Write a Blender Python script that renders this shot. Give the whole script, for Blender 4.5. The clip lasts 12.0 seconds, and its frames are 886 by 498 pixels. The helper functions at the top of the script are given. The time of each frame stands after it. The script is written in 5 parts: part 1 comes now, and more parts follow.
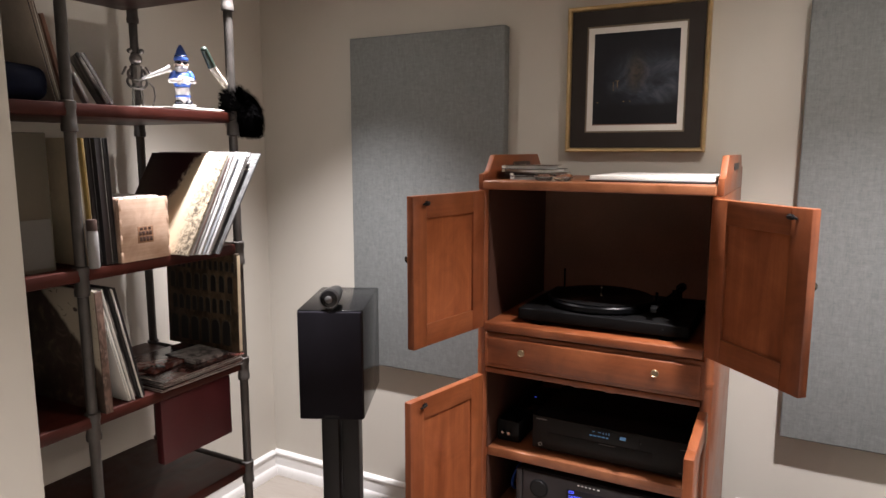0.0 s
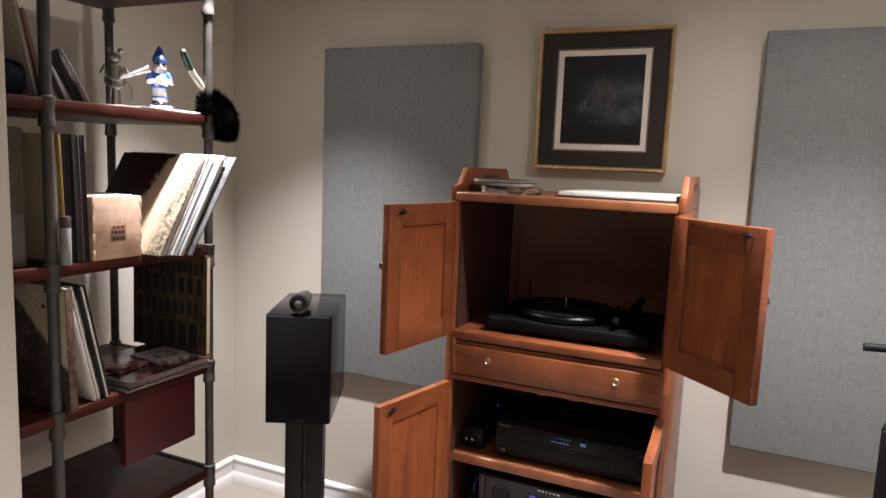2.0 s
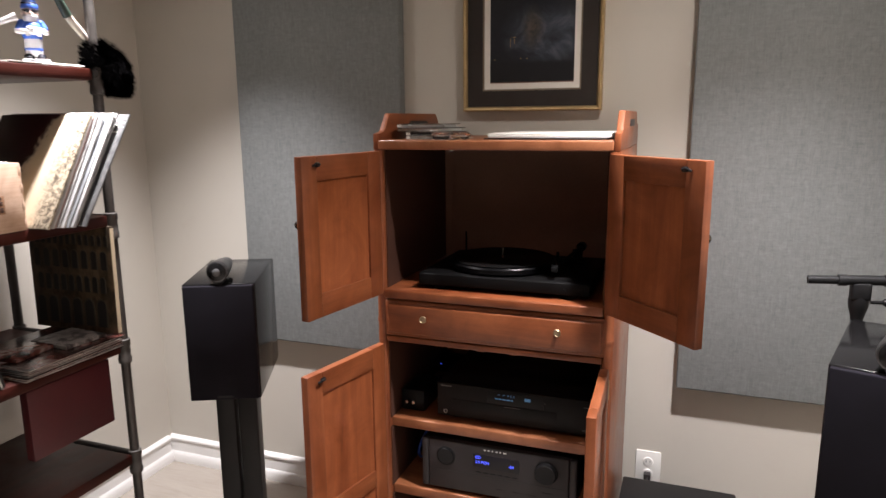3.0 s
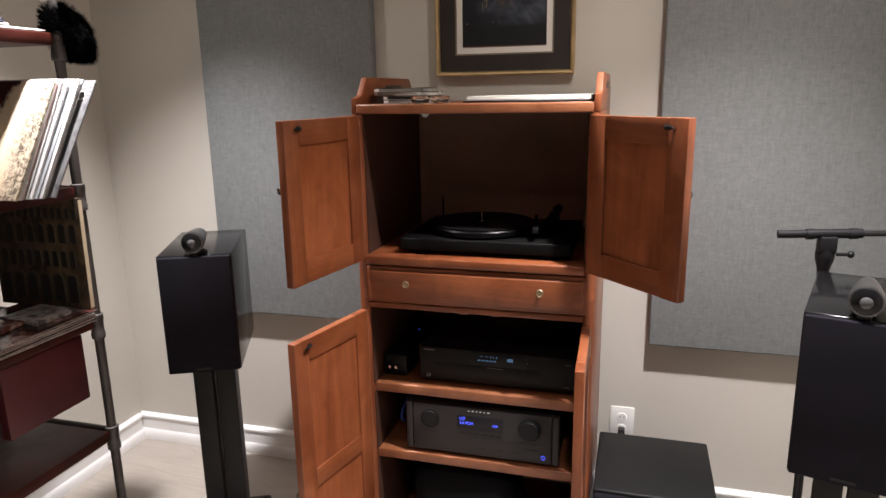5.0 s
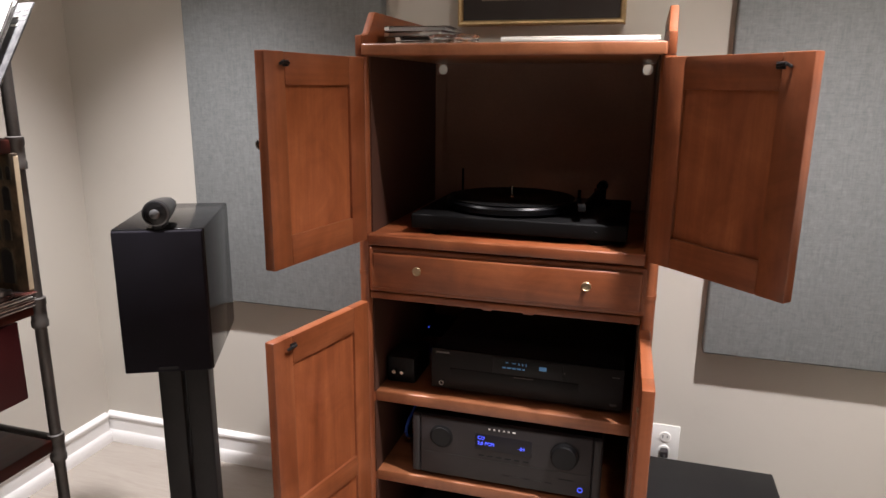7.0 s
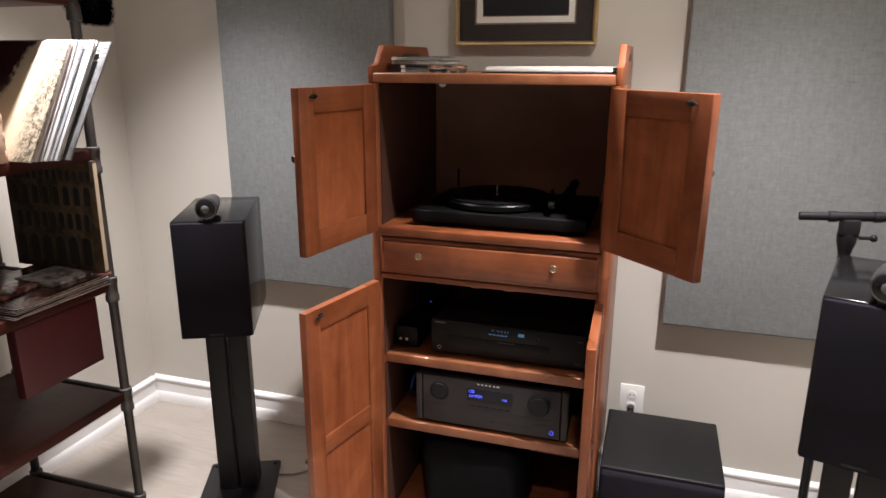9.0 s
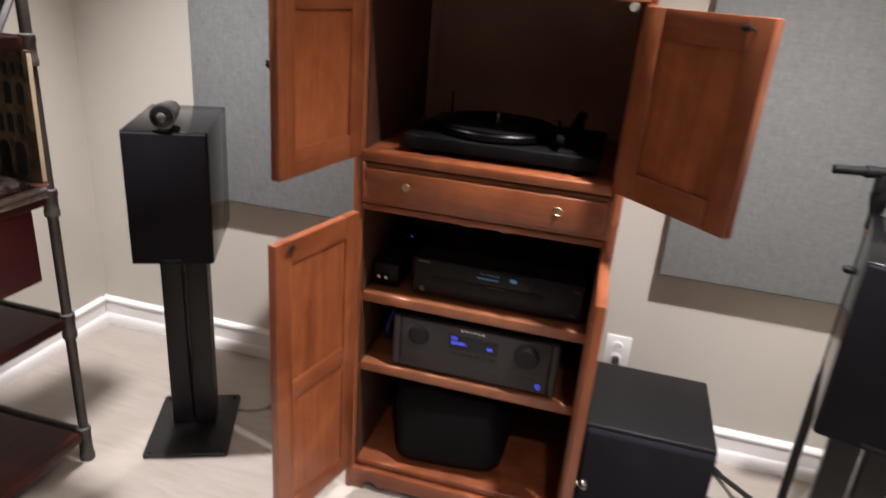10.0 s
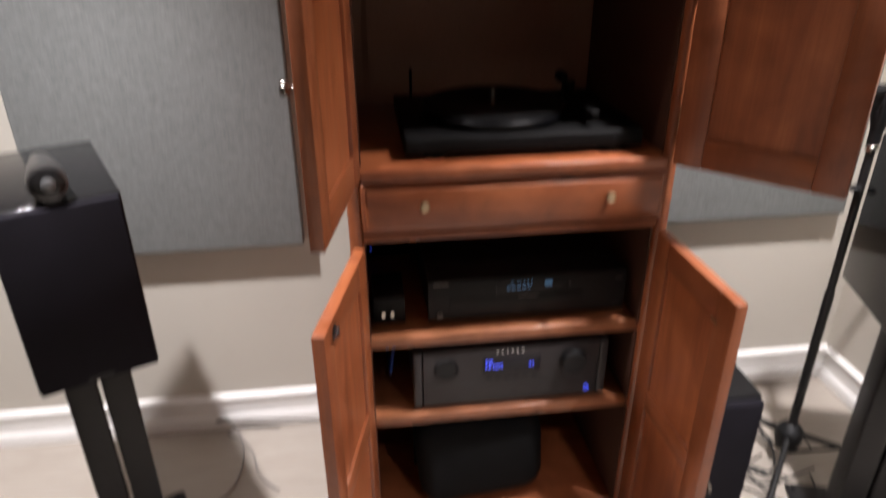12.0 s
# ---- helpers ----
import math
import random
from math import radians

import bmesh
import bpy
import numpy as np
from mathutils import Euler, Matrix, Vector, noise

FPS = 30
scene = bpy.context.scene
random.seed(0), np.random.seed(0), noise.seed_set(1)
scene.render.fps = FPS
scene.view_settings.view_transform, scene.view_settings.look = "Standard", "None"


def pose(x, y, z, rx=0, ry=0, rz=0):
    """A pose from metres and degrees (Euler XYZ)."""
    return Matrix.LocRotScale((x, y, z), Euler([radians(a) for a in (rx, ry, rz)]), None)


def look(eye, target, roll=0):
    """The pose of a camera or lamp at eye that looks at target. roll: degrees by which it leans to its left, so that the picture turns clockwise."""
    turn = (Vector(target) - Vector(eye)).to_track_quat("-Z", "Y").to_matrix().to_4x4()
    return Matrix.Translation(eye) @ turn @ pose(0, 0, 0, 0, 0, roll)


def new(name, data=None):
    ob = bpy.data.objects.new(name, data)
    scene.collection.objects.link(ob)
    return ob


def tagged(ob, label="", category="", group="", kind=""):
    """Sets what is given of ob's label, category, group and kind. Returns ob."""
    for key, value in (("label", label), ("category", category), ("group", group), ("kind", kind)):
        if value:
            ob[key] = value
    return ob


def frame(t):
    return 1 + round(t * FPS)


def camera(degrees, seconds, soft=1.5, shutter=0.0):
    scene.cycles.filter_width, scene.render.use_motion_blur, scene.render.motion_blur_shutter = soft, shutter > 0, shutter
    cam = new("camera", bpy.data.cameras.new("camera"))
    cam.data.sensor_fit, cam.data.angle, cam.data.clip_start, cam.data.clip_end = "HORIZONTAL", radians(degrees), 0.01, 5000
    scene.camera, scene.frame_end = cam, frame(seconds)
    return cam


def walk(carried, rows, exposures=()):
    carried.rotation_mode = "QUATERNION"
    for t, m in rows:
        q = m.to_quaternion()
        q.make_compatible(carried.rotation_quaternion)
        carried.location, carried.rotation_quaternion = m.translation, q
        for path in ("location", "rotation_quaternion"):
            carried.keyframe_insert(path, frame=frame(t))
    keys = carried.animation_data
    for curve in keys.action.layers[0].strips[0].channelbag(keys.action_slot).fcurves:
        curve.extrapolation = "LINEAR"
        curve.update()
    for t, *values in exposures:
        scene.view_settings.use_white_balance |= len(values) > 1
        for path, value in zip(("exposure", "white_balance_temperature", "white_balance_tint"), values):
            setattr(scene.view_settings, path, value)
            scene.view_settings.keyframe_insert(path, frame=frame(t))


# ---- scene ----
cam = camera(66.7, 12.0, shutter=0.5)
PATH = [
    (0, (2.051, -2.227, 1.474), (1.123, -0.48, 1.182), 0.0),
    (0.5, (2.049, -2.23, 1.47), (1.136, -0.475, 1.17), 0.5),
    (1, (2.038, -2.252, 1.463), (1.149, -0.487, 1.154), 0.7),
    (1.5, (2.042, -2.265, 1.458), (1.235, -0.462, 1.142), 1.6),
    (2, (2.033, -2.292, 1.467), (1.22, -0.482, 1.217), 2.3),
    (2.5, (2.026, -2.261, 1.444), (1.2, -0.471, 1.109), 1.3),
    (3, (2.044, -2.143, 1.445), (1.369, -0.299, 1.064), -0.5),
    (3.5, (2.041, -2.091, 1.438), (1.341, -0.267, 1.011), -0.4),
    (3.7, (2.036, -2.1, 1.434), (1.383, -0.262, 0.993), -0.0),
    (5.5, (1.967, -2.192, 1.422), (1.427, -0.322, 0.96), -1.1),
    (6, (1.958, -2.196, 1.426), (1.388, -0.337, 0.956), -0.6),
    (6.5, (1.915, -2.046, 1.381), (1.385, -0.164, 0.958), 0.4),
    (7, (1.848, -1.869, 1.308), (1.301, -0.004, 0.838), 0.5),
    (7.2, (1.837, -1.883, 1.307), (1.368, 0.009, 0.86), 0.9),
    (8.8, (1.98, -2.184, 1.424), (1.432, -0.337, 0.886), -0.3),
    (9, (1.976, -2.162, 1.421), (1.4, -0.324, 0.882), 0.2),
    (9.5, (1.966, -2.085, 1.422), (1.422, -0.254, 0.828), 2.1),
    (9.7, (1.951, -2.057, 1.404), (1.46, -0.243, 0.72), 2.4),
    (9.9, (1.907, -2.02, 1.384), (1.45, -0.224, 0.633), 4.0),
    (10, (1.866, -1.998, 1.376), (1.416, -0.194, 0.639), 4.7),
    (10.5, (1.631, -1.887, 1.385), (1.233, -0.049, 0.706), -0.2),
    (11, (1.526, -1.764, 1.382), (1.24, 0.095, 0.701), -2.3),
    (11.5, (1.416, -1.697, 1.381), (1.309, 0.171, 0.674), -1.0),
    (11.6, (1.368, -1.711, 1.362), (1.423, 0.135, 0.592), 0.4),
    (11.7, (1.349, -1.707, 1.374), (1.503, 0.066, 0.46), -0.1),
    (11.8, (1.337, -1.718, 1.375), (1.501, 0.013, 0.385), -1.3),
    (11.9, (1.294, -1.703, 1.39), (1.502, 0.034, 0.422), -0.6),
    (12, (1.297, -1.696, 1.404), (1.521, 0.082, 0.516), -0.3),
]
walk(cam, [(t, look(eye, target, roll)) for t, eye, target, roll in PATH], exposures=[(0, 0.03), (10.5, 0.03), (12, 0.14)])

# ---- world and lights ----
world = bpy.data.worlds.new("room_world")
world.use_nodes = True
world.node_tree.nodes["Background"].inputs[0].default_value = (0.5, 0.48, 0.45, 1)
world.node_tree.nodes["Background"].inputs[1].default_value = 0.03
scene.world = world

CEIL = 2.36
RIGHT = 2.80
WARM = (1.0, 0.952, 0.988)
EDGE_WARM = (1.0, 0.918, 0.872)


def downlight(x, y, watts, spill, beam, edge):
    """A recessed ceiling lamp: a beam and the weaker spill round it; the fitting is built further down."""
    for share, size, soft, tone in ((1.0, beam, edge, WARM), (spill, 150, 1.0, EDGE_WARM)):
        lamp = bpy.data.lights.new("downlight_beam", "SPOT")
        lamp.energy, lamp.color, lamp.spot_size, lamp.spot_blend, lamp.shadow_soft_size = watts * share, tone, radians(size), soft, 0.032
        new("downlight_beam", lamp).location = (x, y, CEIL - 0.035)


POTS = [(0.645, -0.715, 310, 0.040, 86, 1.0), (2.22, -0.81, 262, 0.165, 93, 1.0), (2.05, -2.25, 255, 0.015, 98, 1.0)]
for pot_row in POTS:
    downlight(*pot_row)


# ---- materials ----
def nodes_of(name):
    m = bpy.data.materials.new(name)
    m.use_nodes = True
    nt = m.node_tree
    return m, nt, nt.nodes["Principled BSDF"]


def add(nt, kind, **values):
    n = nt.nodes.new(kind)
    for key, value in values.items():
        n.inputs[key].default_value = value
    return n


def coords(nt, scale=(1, 1, 1), shuffle=False):
    tc = nt.nodes.new("ShaderNodeTexCoord")
    mp = nt.nodes.new("ShaderNodeMapping")
    mp.inputs["Scale"].default_value = scale
    nt.links.new(tc.outputs["Object"], mp.inputs["Vector"])
    if shuffle:
        info = nt.nodes.new("ShaderNodeObjectInfo")
        mul = nt.nodes.new("ShaderNodeMath")
        mul.operation = "MULTIPLY"
        mul.inputs[1].default_value = 37.0
        nt.links.new(info.outputs["Random"], mul.inputs[0])
        nt.links.new(mul.outputs[0], mp.inputs["Location"])
    return mp.outputs["Vector"]


def ramp(nt, src, stops):
    r = nt.nodes.new("ShaderNodeValToRGB")
    el = r.color_ramp.elements
    while len(el) < len(stops):
        el.new(0.5)
    for e, (p, c) in zip(el, stops):
        e.position, e.color = p, (*c, 1) if len(c) == 3 else c
    nt.links.new(src, r.inputs["Fac"])
    return r.outputs["Color"]


def shade(c, k):
    return tuple(min(1.0, v * k) for v in c)


def blend_colors(nt, fac, a, b, mode="MIX"):
    m = nt.nodes.new("ShaderNodeMix")
    m.data_type, m.blend_type = "RGBA", mode
    for sock, val in ((m.inputs[0], fac), (m.inputs[6], a), (m.inputs[7], b)):
        if isinstance(val, (int, float)):
            sock.default_value = val
        elif isinstance(val, tuple):
            sock.default_value = (*val, 1) if len(val) == 3 else val
        else:
            nt.links.new(val, sock)
    return m.outputs[2]


def noise_tex(nt, vec, scale, detail=4.0, rough=0.55, distort=0.0):
    n = nt.nodes.new("ShaderNodeTexNoise")
    n.inputs["Scale"].default_value, n.inputs["Detail"].default_value = scale, detail
    n.inputs["Roughness"].default_value, n.inputs["Distortion"].default_value = rough, distort
    nt.links.new(vec, n.inputs["Vector"])
    return n.outputs["Fac"]


def bump(nt, bsdf, height, strength, distance=0.001):
    b = nt.nodes.new("ShaderNodeBump")
    b.inputs["Strength"].default_value, b.inputs["Distance"].default_value = strength, distance
    nt.links.new(height, b.inputs["Height"])
    nt.links.new(b.outputs["Normal"], bsdf.inputs["Normal"])


def surface(name, color, var=0.12, rough=0.5, metal=0.0, scale=6.0, fine=150.0, relief=0.15, coat=0.0, shuffle=True, spec=0.5):
    """A plain surface with broad and fine variation in tone and gloss, and fine relief."""
    m, nt, b = nodes_of(name)
    vec = coords(nt, shuffle=shuffle)
    broad, small = noise_tex(nt, vec, scale), noise_tex(nt, vec, fine, 3.0)
    c1 = ramp(nt, broad, [(0.3, shade(color, 1 - var)), (0.7, shade(color, 1 + var))])
    c2 = ramp(nt, small, [(0.3, shade((1, 1, 1), 1 - var * 0.6)), (0.7, (1, 1, 1))])
    nt.links.new(blend_colors(nt, 1.0, c1, c2, "MULTIPLY"), b.inputs["Base Color"])
    r = ramp(nt, broad, [(0.25, (rough * 0.85,) * 3), (0.75, (min(1, rough * 1.15),) * 3)])
    nt.links.new(r, b.inputs["Roughness"])
    b.inputs["Metallic"].default_value, b.inputs["Coat Weight"].default_value, b.inputs["Specular IOR Level"].default_value = metal, coat, spec
    if relief:
        bump(nt, b, small, relief)
    return m


def wood(name, dark, light, axis, rough=0.42, coat=0.22, spec=0.42):
    """Varnished wood whose grain runs along one axis of the piece."""
    m, nt, b = nodes_of(name)
    along = "xyz".index(axis)
    sc = [15.0] * 3
    sc[along] = 1.5
    vec = coords(nt, sc, True)
    grain = noise_tex(nt, vec, 1.0, 5.0, 0.5, 1.6)
    fc = [170.0] * 3
    fc[along] = 5.0
    fvec = coords(nt, fc, True)
    pore = noise_tex(nt, fvec, 1.0, 3.0)
    bvec = coords(nt, (1, 1, 1), True)
    cloud = noise_tex(nt, bvec, 9.0, 6.0, 0.65, 0.8)
    mid = tuple((a + c) / 2 for a, c in zip(dark, light))
    c1 = ramp(nt, grain, [(0.1, dark), (0.5, mid), (0.9, light)])
    c2 = ramp(nt, pore, [(0.35, (0.9, 0.88, 0.86)), (0.6, (1, 1, 1))])
    c3 = ramp(nt, cloud, [(0.30, (0.60, 0.53, 0.46)), (0.68, (1.0, 1.0, 1.0))])
    c = blend_colors(nt, 1.0, blend_colors(nt, 1.0, c1, c2, "MULTIPLY"), c3, "MULTIPLY")
    nt.links.new(c, b.inputs["Base Color"])
    nt.links.new(ramp(nt, cloud, [(0.3, (rough * 0.85,) * 3), (0.7, (rough * 1.2,) * 3)]), b.inputs["Roughness"])
    b.inputs["Coat Weight"].default_value, b.inputs["Coat Roughness"].default_value = coat, 0.15
    b.inputs["Specular IOR Level"].default_value = spec
    bump(nt, b, pore, 0.12, 0.0006)
    return m


def woven(name, dark, light):
    """Coarse linen with slubs running both ways."""
    m, nt, b = nodes_of(name)
    hor = noise_tex(nt, coords(nt, (20, 20, 430)), 1.0, 3.0, 0.6)
    ver = noise_tex(nt, coords(nt, (430, 430, 20)), 1.0, 3.0, 0.6)
    slub_h = noise_tex(nt, coords(nt, (40, 40, 95)), 1.0, 4.0, 0.7, 0.6)
    slub_v = noise_tex(nt, coords(nt, (95, 95, 34)), 1.0, 4.0, 0.7, 0.6)
    cloud = noise_tex(nt, coords(nt), 2.2, 3.0)
    mixed = blend_colors(nt, 0.5, hor, ver)
    slubs = blend_colors(nt, 0.5, slub_h, slub_v)
    both = blend_colors(nt, 0.62, mixed, slubs)
    c = ramp(nt, both, [(0.39, dark), (0.61, light)])
    c = blend_colors(nt, 1.0, c, ramp(nt, cloud, [(0.3, (0.9, 0.9, 0.9)), (0.7, (1, 1, 1))]), "MULTIPLY")
    nt.links.new(c, b.inputs["Base Color"])
    b.inputs["Roughness"].default_value = 0.95
    b.inputs["Specular IOR Level"].default_value = 0.1
    bump(nt, b, mixed, 0.5, 0.001)
    return m


def glow(name, color, strength):
    m, nt, b = nodes_of(name)
    b.inputs["Base Color"].default_value = (*color, 1)
    b.inputs["Emission Color"].default_value = (*color, 1)
    b.inputs["Emission Strength"].default_value = strength
    b.inputs["Roughness"].default_value = 0.4
    return m


def glass(name, color=(1, 1, 1), rough=0.02):
    m, nt, b = nodes_of(name)
    b.inputs["Base Color"].default_value = (*color, 1)
    b.inputs["Transmission Weight"].default_value = 1.0
    b.inputs["Roughness"].default_value = rough
    b.inputs["IOR"].default_value = 1.48
    return m


def painted_wall(name, color):
    m, nt, b = nodes_of(name)
    vec = coords(nt)
    broad, roller = noise_tex(nt, vec, 1.3, 3.0), noise_tex(nt, vec, 260.0, 2.0)
    scuff = noise_tex(nt, vec, 9.0, 6.0, 0.7)
    c = ramp(nt, broad, [(0.3, shade(color, 0.96)), (0.7, shade(color, 1.03))])
    c = blend_colors(nt, 1.0, c, ramp(nt, scuff, [(0.25, (0.965, 0.96, 0.955)), (0.45, (1, 1, 1))]), "MULTIPLY")
    nt.links.new(c, b.inputs["Base Color"])
    b.inputs["Roughness"].default_value = 0.62
    bump(nt, b, roller, 0.12, 0.0008)
    return m


def floor_planks(name):
    """Pale vinyl boards with a soft limed grain."""
    m, nt, b = nodes_of(name)
    grain = noise_tex(nt, coords(nt, (3.0, 17, 1)), 1.0, 6.0, 0.62, 1.8)
    fine = noise_tex(nt, coords(nt, (12, 190, 1)), 1.0, 3.0)
    cloud = noise_tex(nt, coords(nt), 3.0, 4.0)
    c = ramp(nt, grain, [(0.22, (0.335, 0.295, 0.25)), (0.5, (0.385, 0.345, 0.30)), (0.78, (0.425, 0.385, 0.34))])
    c = blend_colors(nt, 1.0, c, ramp(nt, fine, [(0.3, (0.94, 0.93, 0.92)), (0.65, (1, 1, 1))]), "MULTIPLY")
    c = blend_colors(nt, 1.0, c, ramp(nt, cloud, [(0.3, (0.92, 0.91, 0.9)), (0.7, (1, 1, 1))]), "MULTIPLY")
    nt.links.new(c, b.inputs["Base Color"])
    nt.links.new(ramp(nt, cloud, [(0.3, (0.36,) * 3), (0.7, (0.5,) * 3)]), b.inputs["Roughness"])
    bump(nt, b, fine, 0.08, 0.0006)
    return m


def printed(name, colors, scale=9.0, rough=0.45, stretch=(1, 1, 1), detail=5.0, distort=0.6):
    """A printed cover: blotches of a few inks."""
    m, nt, b = nodes_of(name)
    n = noise_tex(nt, coords(nt, stretch, True), scale, detail, 0.6, distort)
    k = len(colors)
    c = ramp(nt, n, [(0.28 + 0.44 * i / max(1, k - 1), col) for i, col in enumerate(colors)])
    nt.links.new(c, b.inputs["Base Color"])
    b.inputs["Roughness"].default_value = rough
    return m


WALL = painted_wall("greige_paint", (0.55, 0.517, 0.455))
CEILING = painted_wall("ceiling_white", (0.78, 0.77, 0.74))
TRIM = surface("trim_white", (0.84, 0.83, 0.81), 0.04, 0.5, scale=4, relief=0.03, spec=0.3)
FLOOR = floor_planks("limed_boards")
LINEN = woven("grey_linen", (0.168, 0.178, 0.174), (0.240, 0.251, 0.246))
W_D, W_L = (0.155, 0.038, 0.0138), (0.362, 0.116, 0.0425)
WOOD = {a: wood("cherry_wood_" + a, W_D, W_L, a) for a in "xyz"}
FIELD = wood("cherry_veneer", tuple(1.2 * v for v in W_D), tuple(1.28 * v for v in W_L), "z")
SHELFWOOD = wood("light_cherry_board", (0.21, 0.070, 0.029), (0.42, 0.165, 0.074), "x")
MAHOG = {a: wood("mahogany_" + a, (0.025, 0.0048, 0.0034), (0.074, 0.0150, 0.0088), a, 0.45, 0.03, 0.22) for a in "xyz"}
BACKING = surface("brown_hardboard", (0.35, 0.195, 0.138), 0.2, 0.6, scale=4)
PIPE = surface("gunmetal_pipe", (0.054, 0.048, 0.043), 0.25, 0.45, 0.1, scale=20)
GLOSS_BLACK = surface("piano_black", (0.0085, 0.0082, 0.0085), 0.05, 0.14, relief=0.0, spec=0.26)
GRILLE = surface("black_grille_cloth", (0.0115, 0.0105, 0.0145), 0.2, 0.9, scale=12, fine=900, relief=0.3, spec=0.12)
SATIN_BLACK = surface("satin_black_steel", (0.013, 0.0125, 0.013), 0.2, 0.42, scale=10, relief=0.05, spec=0.25)
MATT_BLACK = surface("matt_black_plastic", (0.0085, 0.0085, 0.009), 0.15, 0.5, scale=10, spec=0.2)
VINYL_BLACK = surface("black_ash_vinyl", (0.0105, 0.0102, 0.0105), 0.14, 0.5, scale=5, fine=260, relief=0.3, spec=0.2)
# dark colour that carries the shade inside the cabinet, not a stain
SHADE_LINING = surface("shade_dark_lining", (0.066, 0.030, 0.020), 0.2, 0.6, scale=4, spec=0.2)
TT_BLACK = surface("deck_black", (0.0045, 0.0043, 0.0044), 0.15, 0.55, scale=10, spec=0.10, relief=0.0)
DARK_METAL = surface("dark_satin_metal", (0.11, 0.11, 0.115), 0.1, 0.3, 0.9, scale=12, relief=0.0)
TT_PLATTER = surface("platter_black", (0.0025, 0.0025, 0.003), 0.1, 0.30, relief=0.0, spec=0.12)
POD_METAL = surface("pod_satin_metal", (0.045, 0.043, 0.041), 0.1, 0.34, 0.4, scale=12, relief=0.0)
DOME_METAL = surface("dome_grey", (0.10, 0.10, 0.10), 0.08, 0.35, 0.3, relief=0.0)
DISPLAY_BLACK = surface("display_smoke", (0.016, 0.0145, 0.018), 0.1, 0.3, relief=0.0, spec=0.2)
CHARCOAL = surface("charcoal_fascia", (0.0255, 0.0222, 0.0230), 0.12, 0.45, scale=8, relief=0.05, spec=0.3)
CHROME = surface("nickel", (0.60, 0.57, 0.51), 0.06, 0.24, 1.0, relief=0.0)
BRASS = surface("pale_brass", (0.40, 0.31, 0.21), 0.1, 0.46, 1.0, relief=0.02)
OLD_BRASS = surface("aged_brass", (0.36, 0.27, 0.17), 0.12, 0.34, 1.0, relief=0.02)
KNOB_METAL = surface("dark_nickel", (0.16, 0.145, 0.13), 0.1, 0.28, 1.0, relief=0.0)
GOLD = surface("gilt_frame", (0.66, 0.48, 0.25), 0.18, 0.4, 0.85, scale=18)
MAT_BROWN = surface("dark_brown_matboard", (0.026, 0.0195, 0.016), 0.08, 0.85, scale=9)
MAT_WHITE = surface("white_matboard", (0.74, 0.70, 0.64), 0.04, 0.8, scale=9)
PLATE = surface("white_plastic", (0.8, 0.79, 0.75), 0.03, 0.3, relief=0.0)
SLOT = surface("slot_black", (0.02, 0.02, 0.02), 0.1, 0.5, relief=0.0)
PAPER = surface("white_paper", (0.76, 0.74, 0.69), 0.05, 0.6, scale=12)
CREAM = surface("cream_card", (0.62, 0.52, 0.36), 0.12, 0.55, scale=14)
GREYCARD = surface("grey_card", (0.42, 0.41, 0.39), 0.1, 0.6, scale=10)
BLACKCARD = surface("black_card", (0.02, 0.019, 0.02), 0.2, 0.4, scale=10)
YELLOWCARD = surface("ochre_card", (0.36, 0.25, 0.075), 0.18, 0.5, scale=18)
PINKCARD = surface("pink_card", (0.55, 0.36, 0.31), 0.2, 0.5, scale=14)
MAROON = surface("maroon_leatherette", (0.066, 0.008, 0.011), 0.15, 0.5, scale=9, fine=220, relief=0.25)
PINE = wood("pale_pine", (0.63, 0.45, 0.34), (0.74, 0.56, 0.44), "y", 0.55, 0.0)
NAVY = surface("navy_cloth", (0.006, 0.008, 0.018), 0.3, 0.95, scale=12, spec=0.1)
CASE_BLACK = surface("black_soft_case", (0.007, 0.007, 0.0074), 0.2, 0.7, scale=14, fine=260, relief=0.3, spec=0.05)
DIM_BLUE = glow("blue_pilot_light", (0.05, 0.10, 1.0), 0.4)
DIMMARK = surface("faint_grey_print", (0.13, 0.12, 0.11), 0.1, 0.5, relief=0.0)
CLEAR = glass("clear_acrylic")
PLASTIC_SLEEVE = glass("clear_sleeve", (0.96, 0.97, 0.98), 0.12)
CABLE_GREY = surface("grey_cable", (0.24, 0.22, 0.205), 0.1, 0.5, relief=0.0)
CABLE_DARK = surface("dark_grey_plug", (0.10, 0.09, 0.085), 0.1, 0.5, relief=0.0)
CABLE_BLACK = surface("black_cable", (0.02, 0.02, 0.02), 0.1, 0.45, relief=0.0)
CABLE_BLUE = surface("blue_cable", (0.02, 0.06, 0.32), 0.1, 0.4, relief=0.0)
BLUE_GLOW = glow("blue_display", (0.07, 0.11, 1.0), 1.35)
CYAN_GLOW = glow("cyan_display", (0.10, 0.30, 0.6), 0.11)
LENS_GLOW = glow("lamp_lens", (1.0, 0.88, 0.72), 6.0)


# ---- mesh helpers ----
def box(bm, a, b, bevel=0.0, seg=2):
    a, b = Vector(a), Vector(b)
    m = Matrix.Translation((a + b) / 2) @ Matrix.Diagonal((*(b - a), 1))
    vs = bmesh.ops.create_cube(bm, size=1.0, matrix=m)["verts"]
    if bevel:
        es = list({e for v in vs for e in v.link_edges})
        bmesh.ops.bevel(bm, geom=es, offset=bevel, segments=seg, profile=0.5, affect="EDGES", clamp_overlap=True)
    return bm


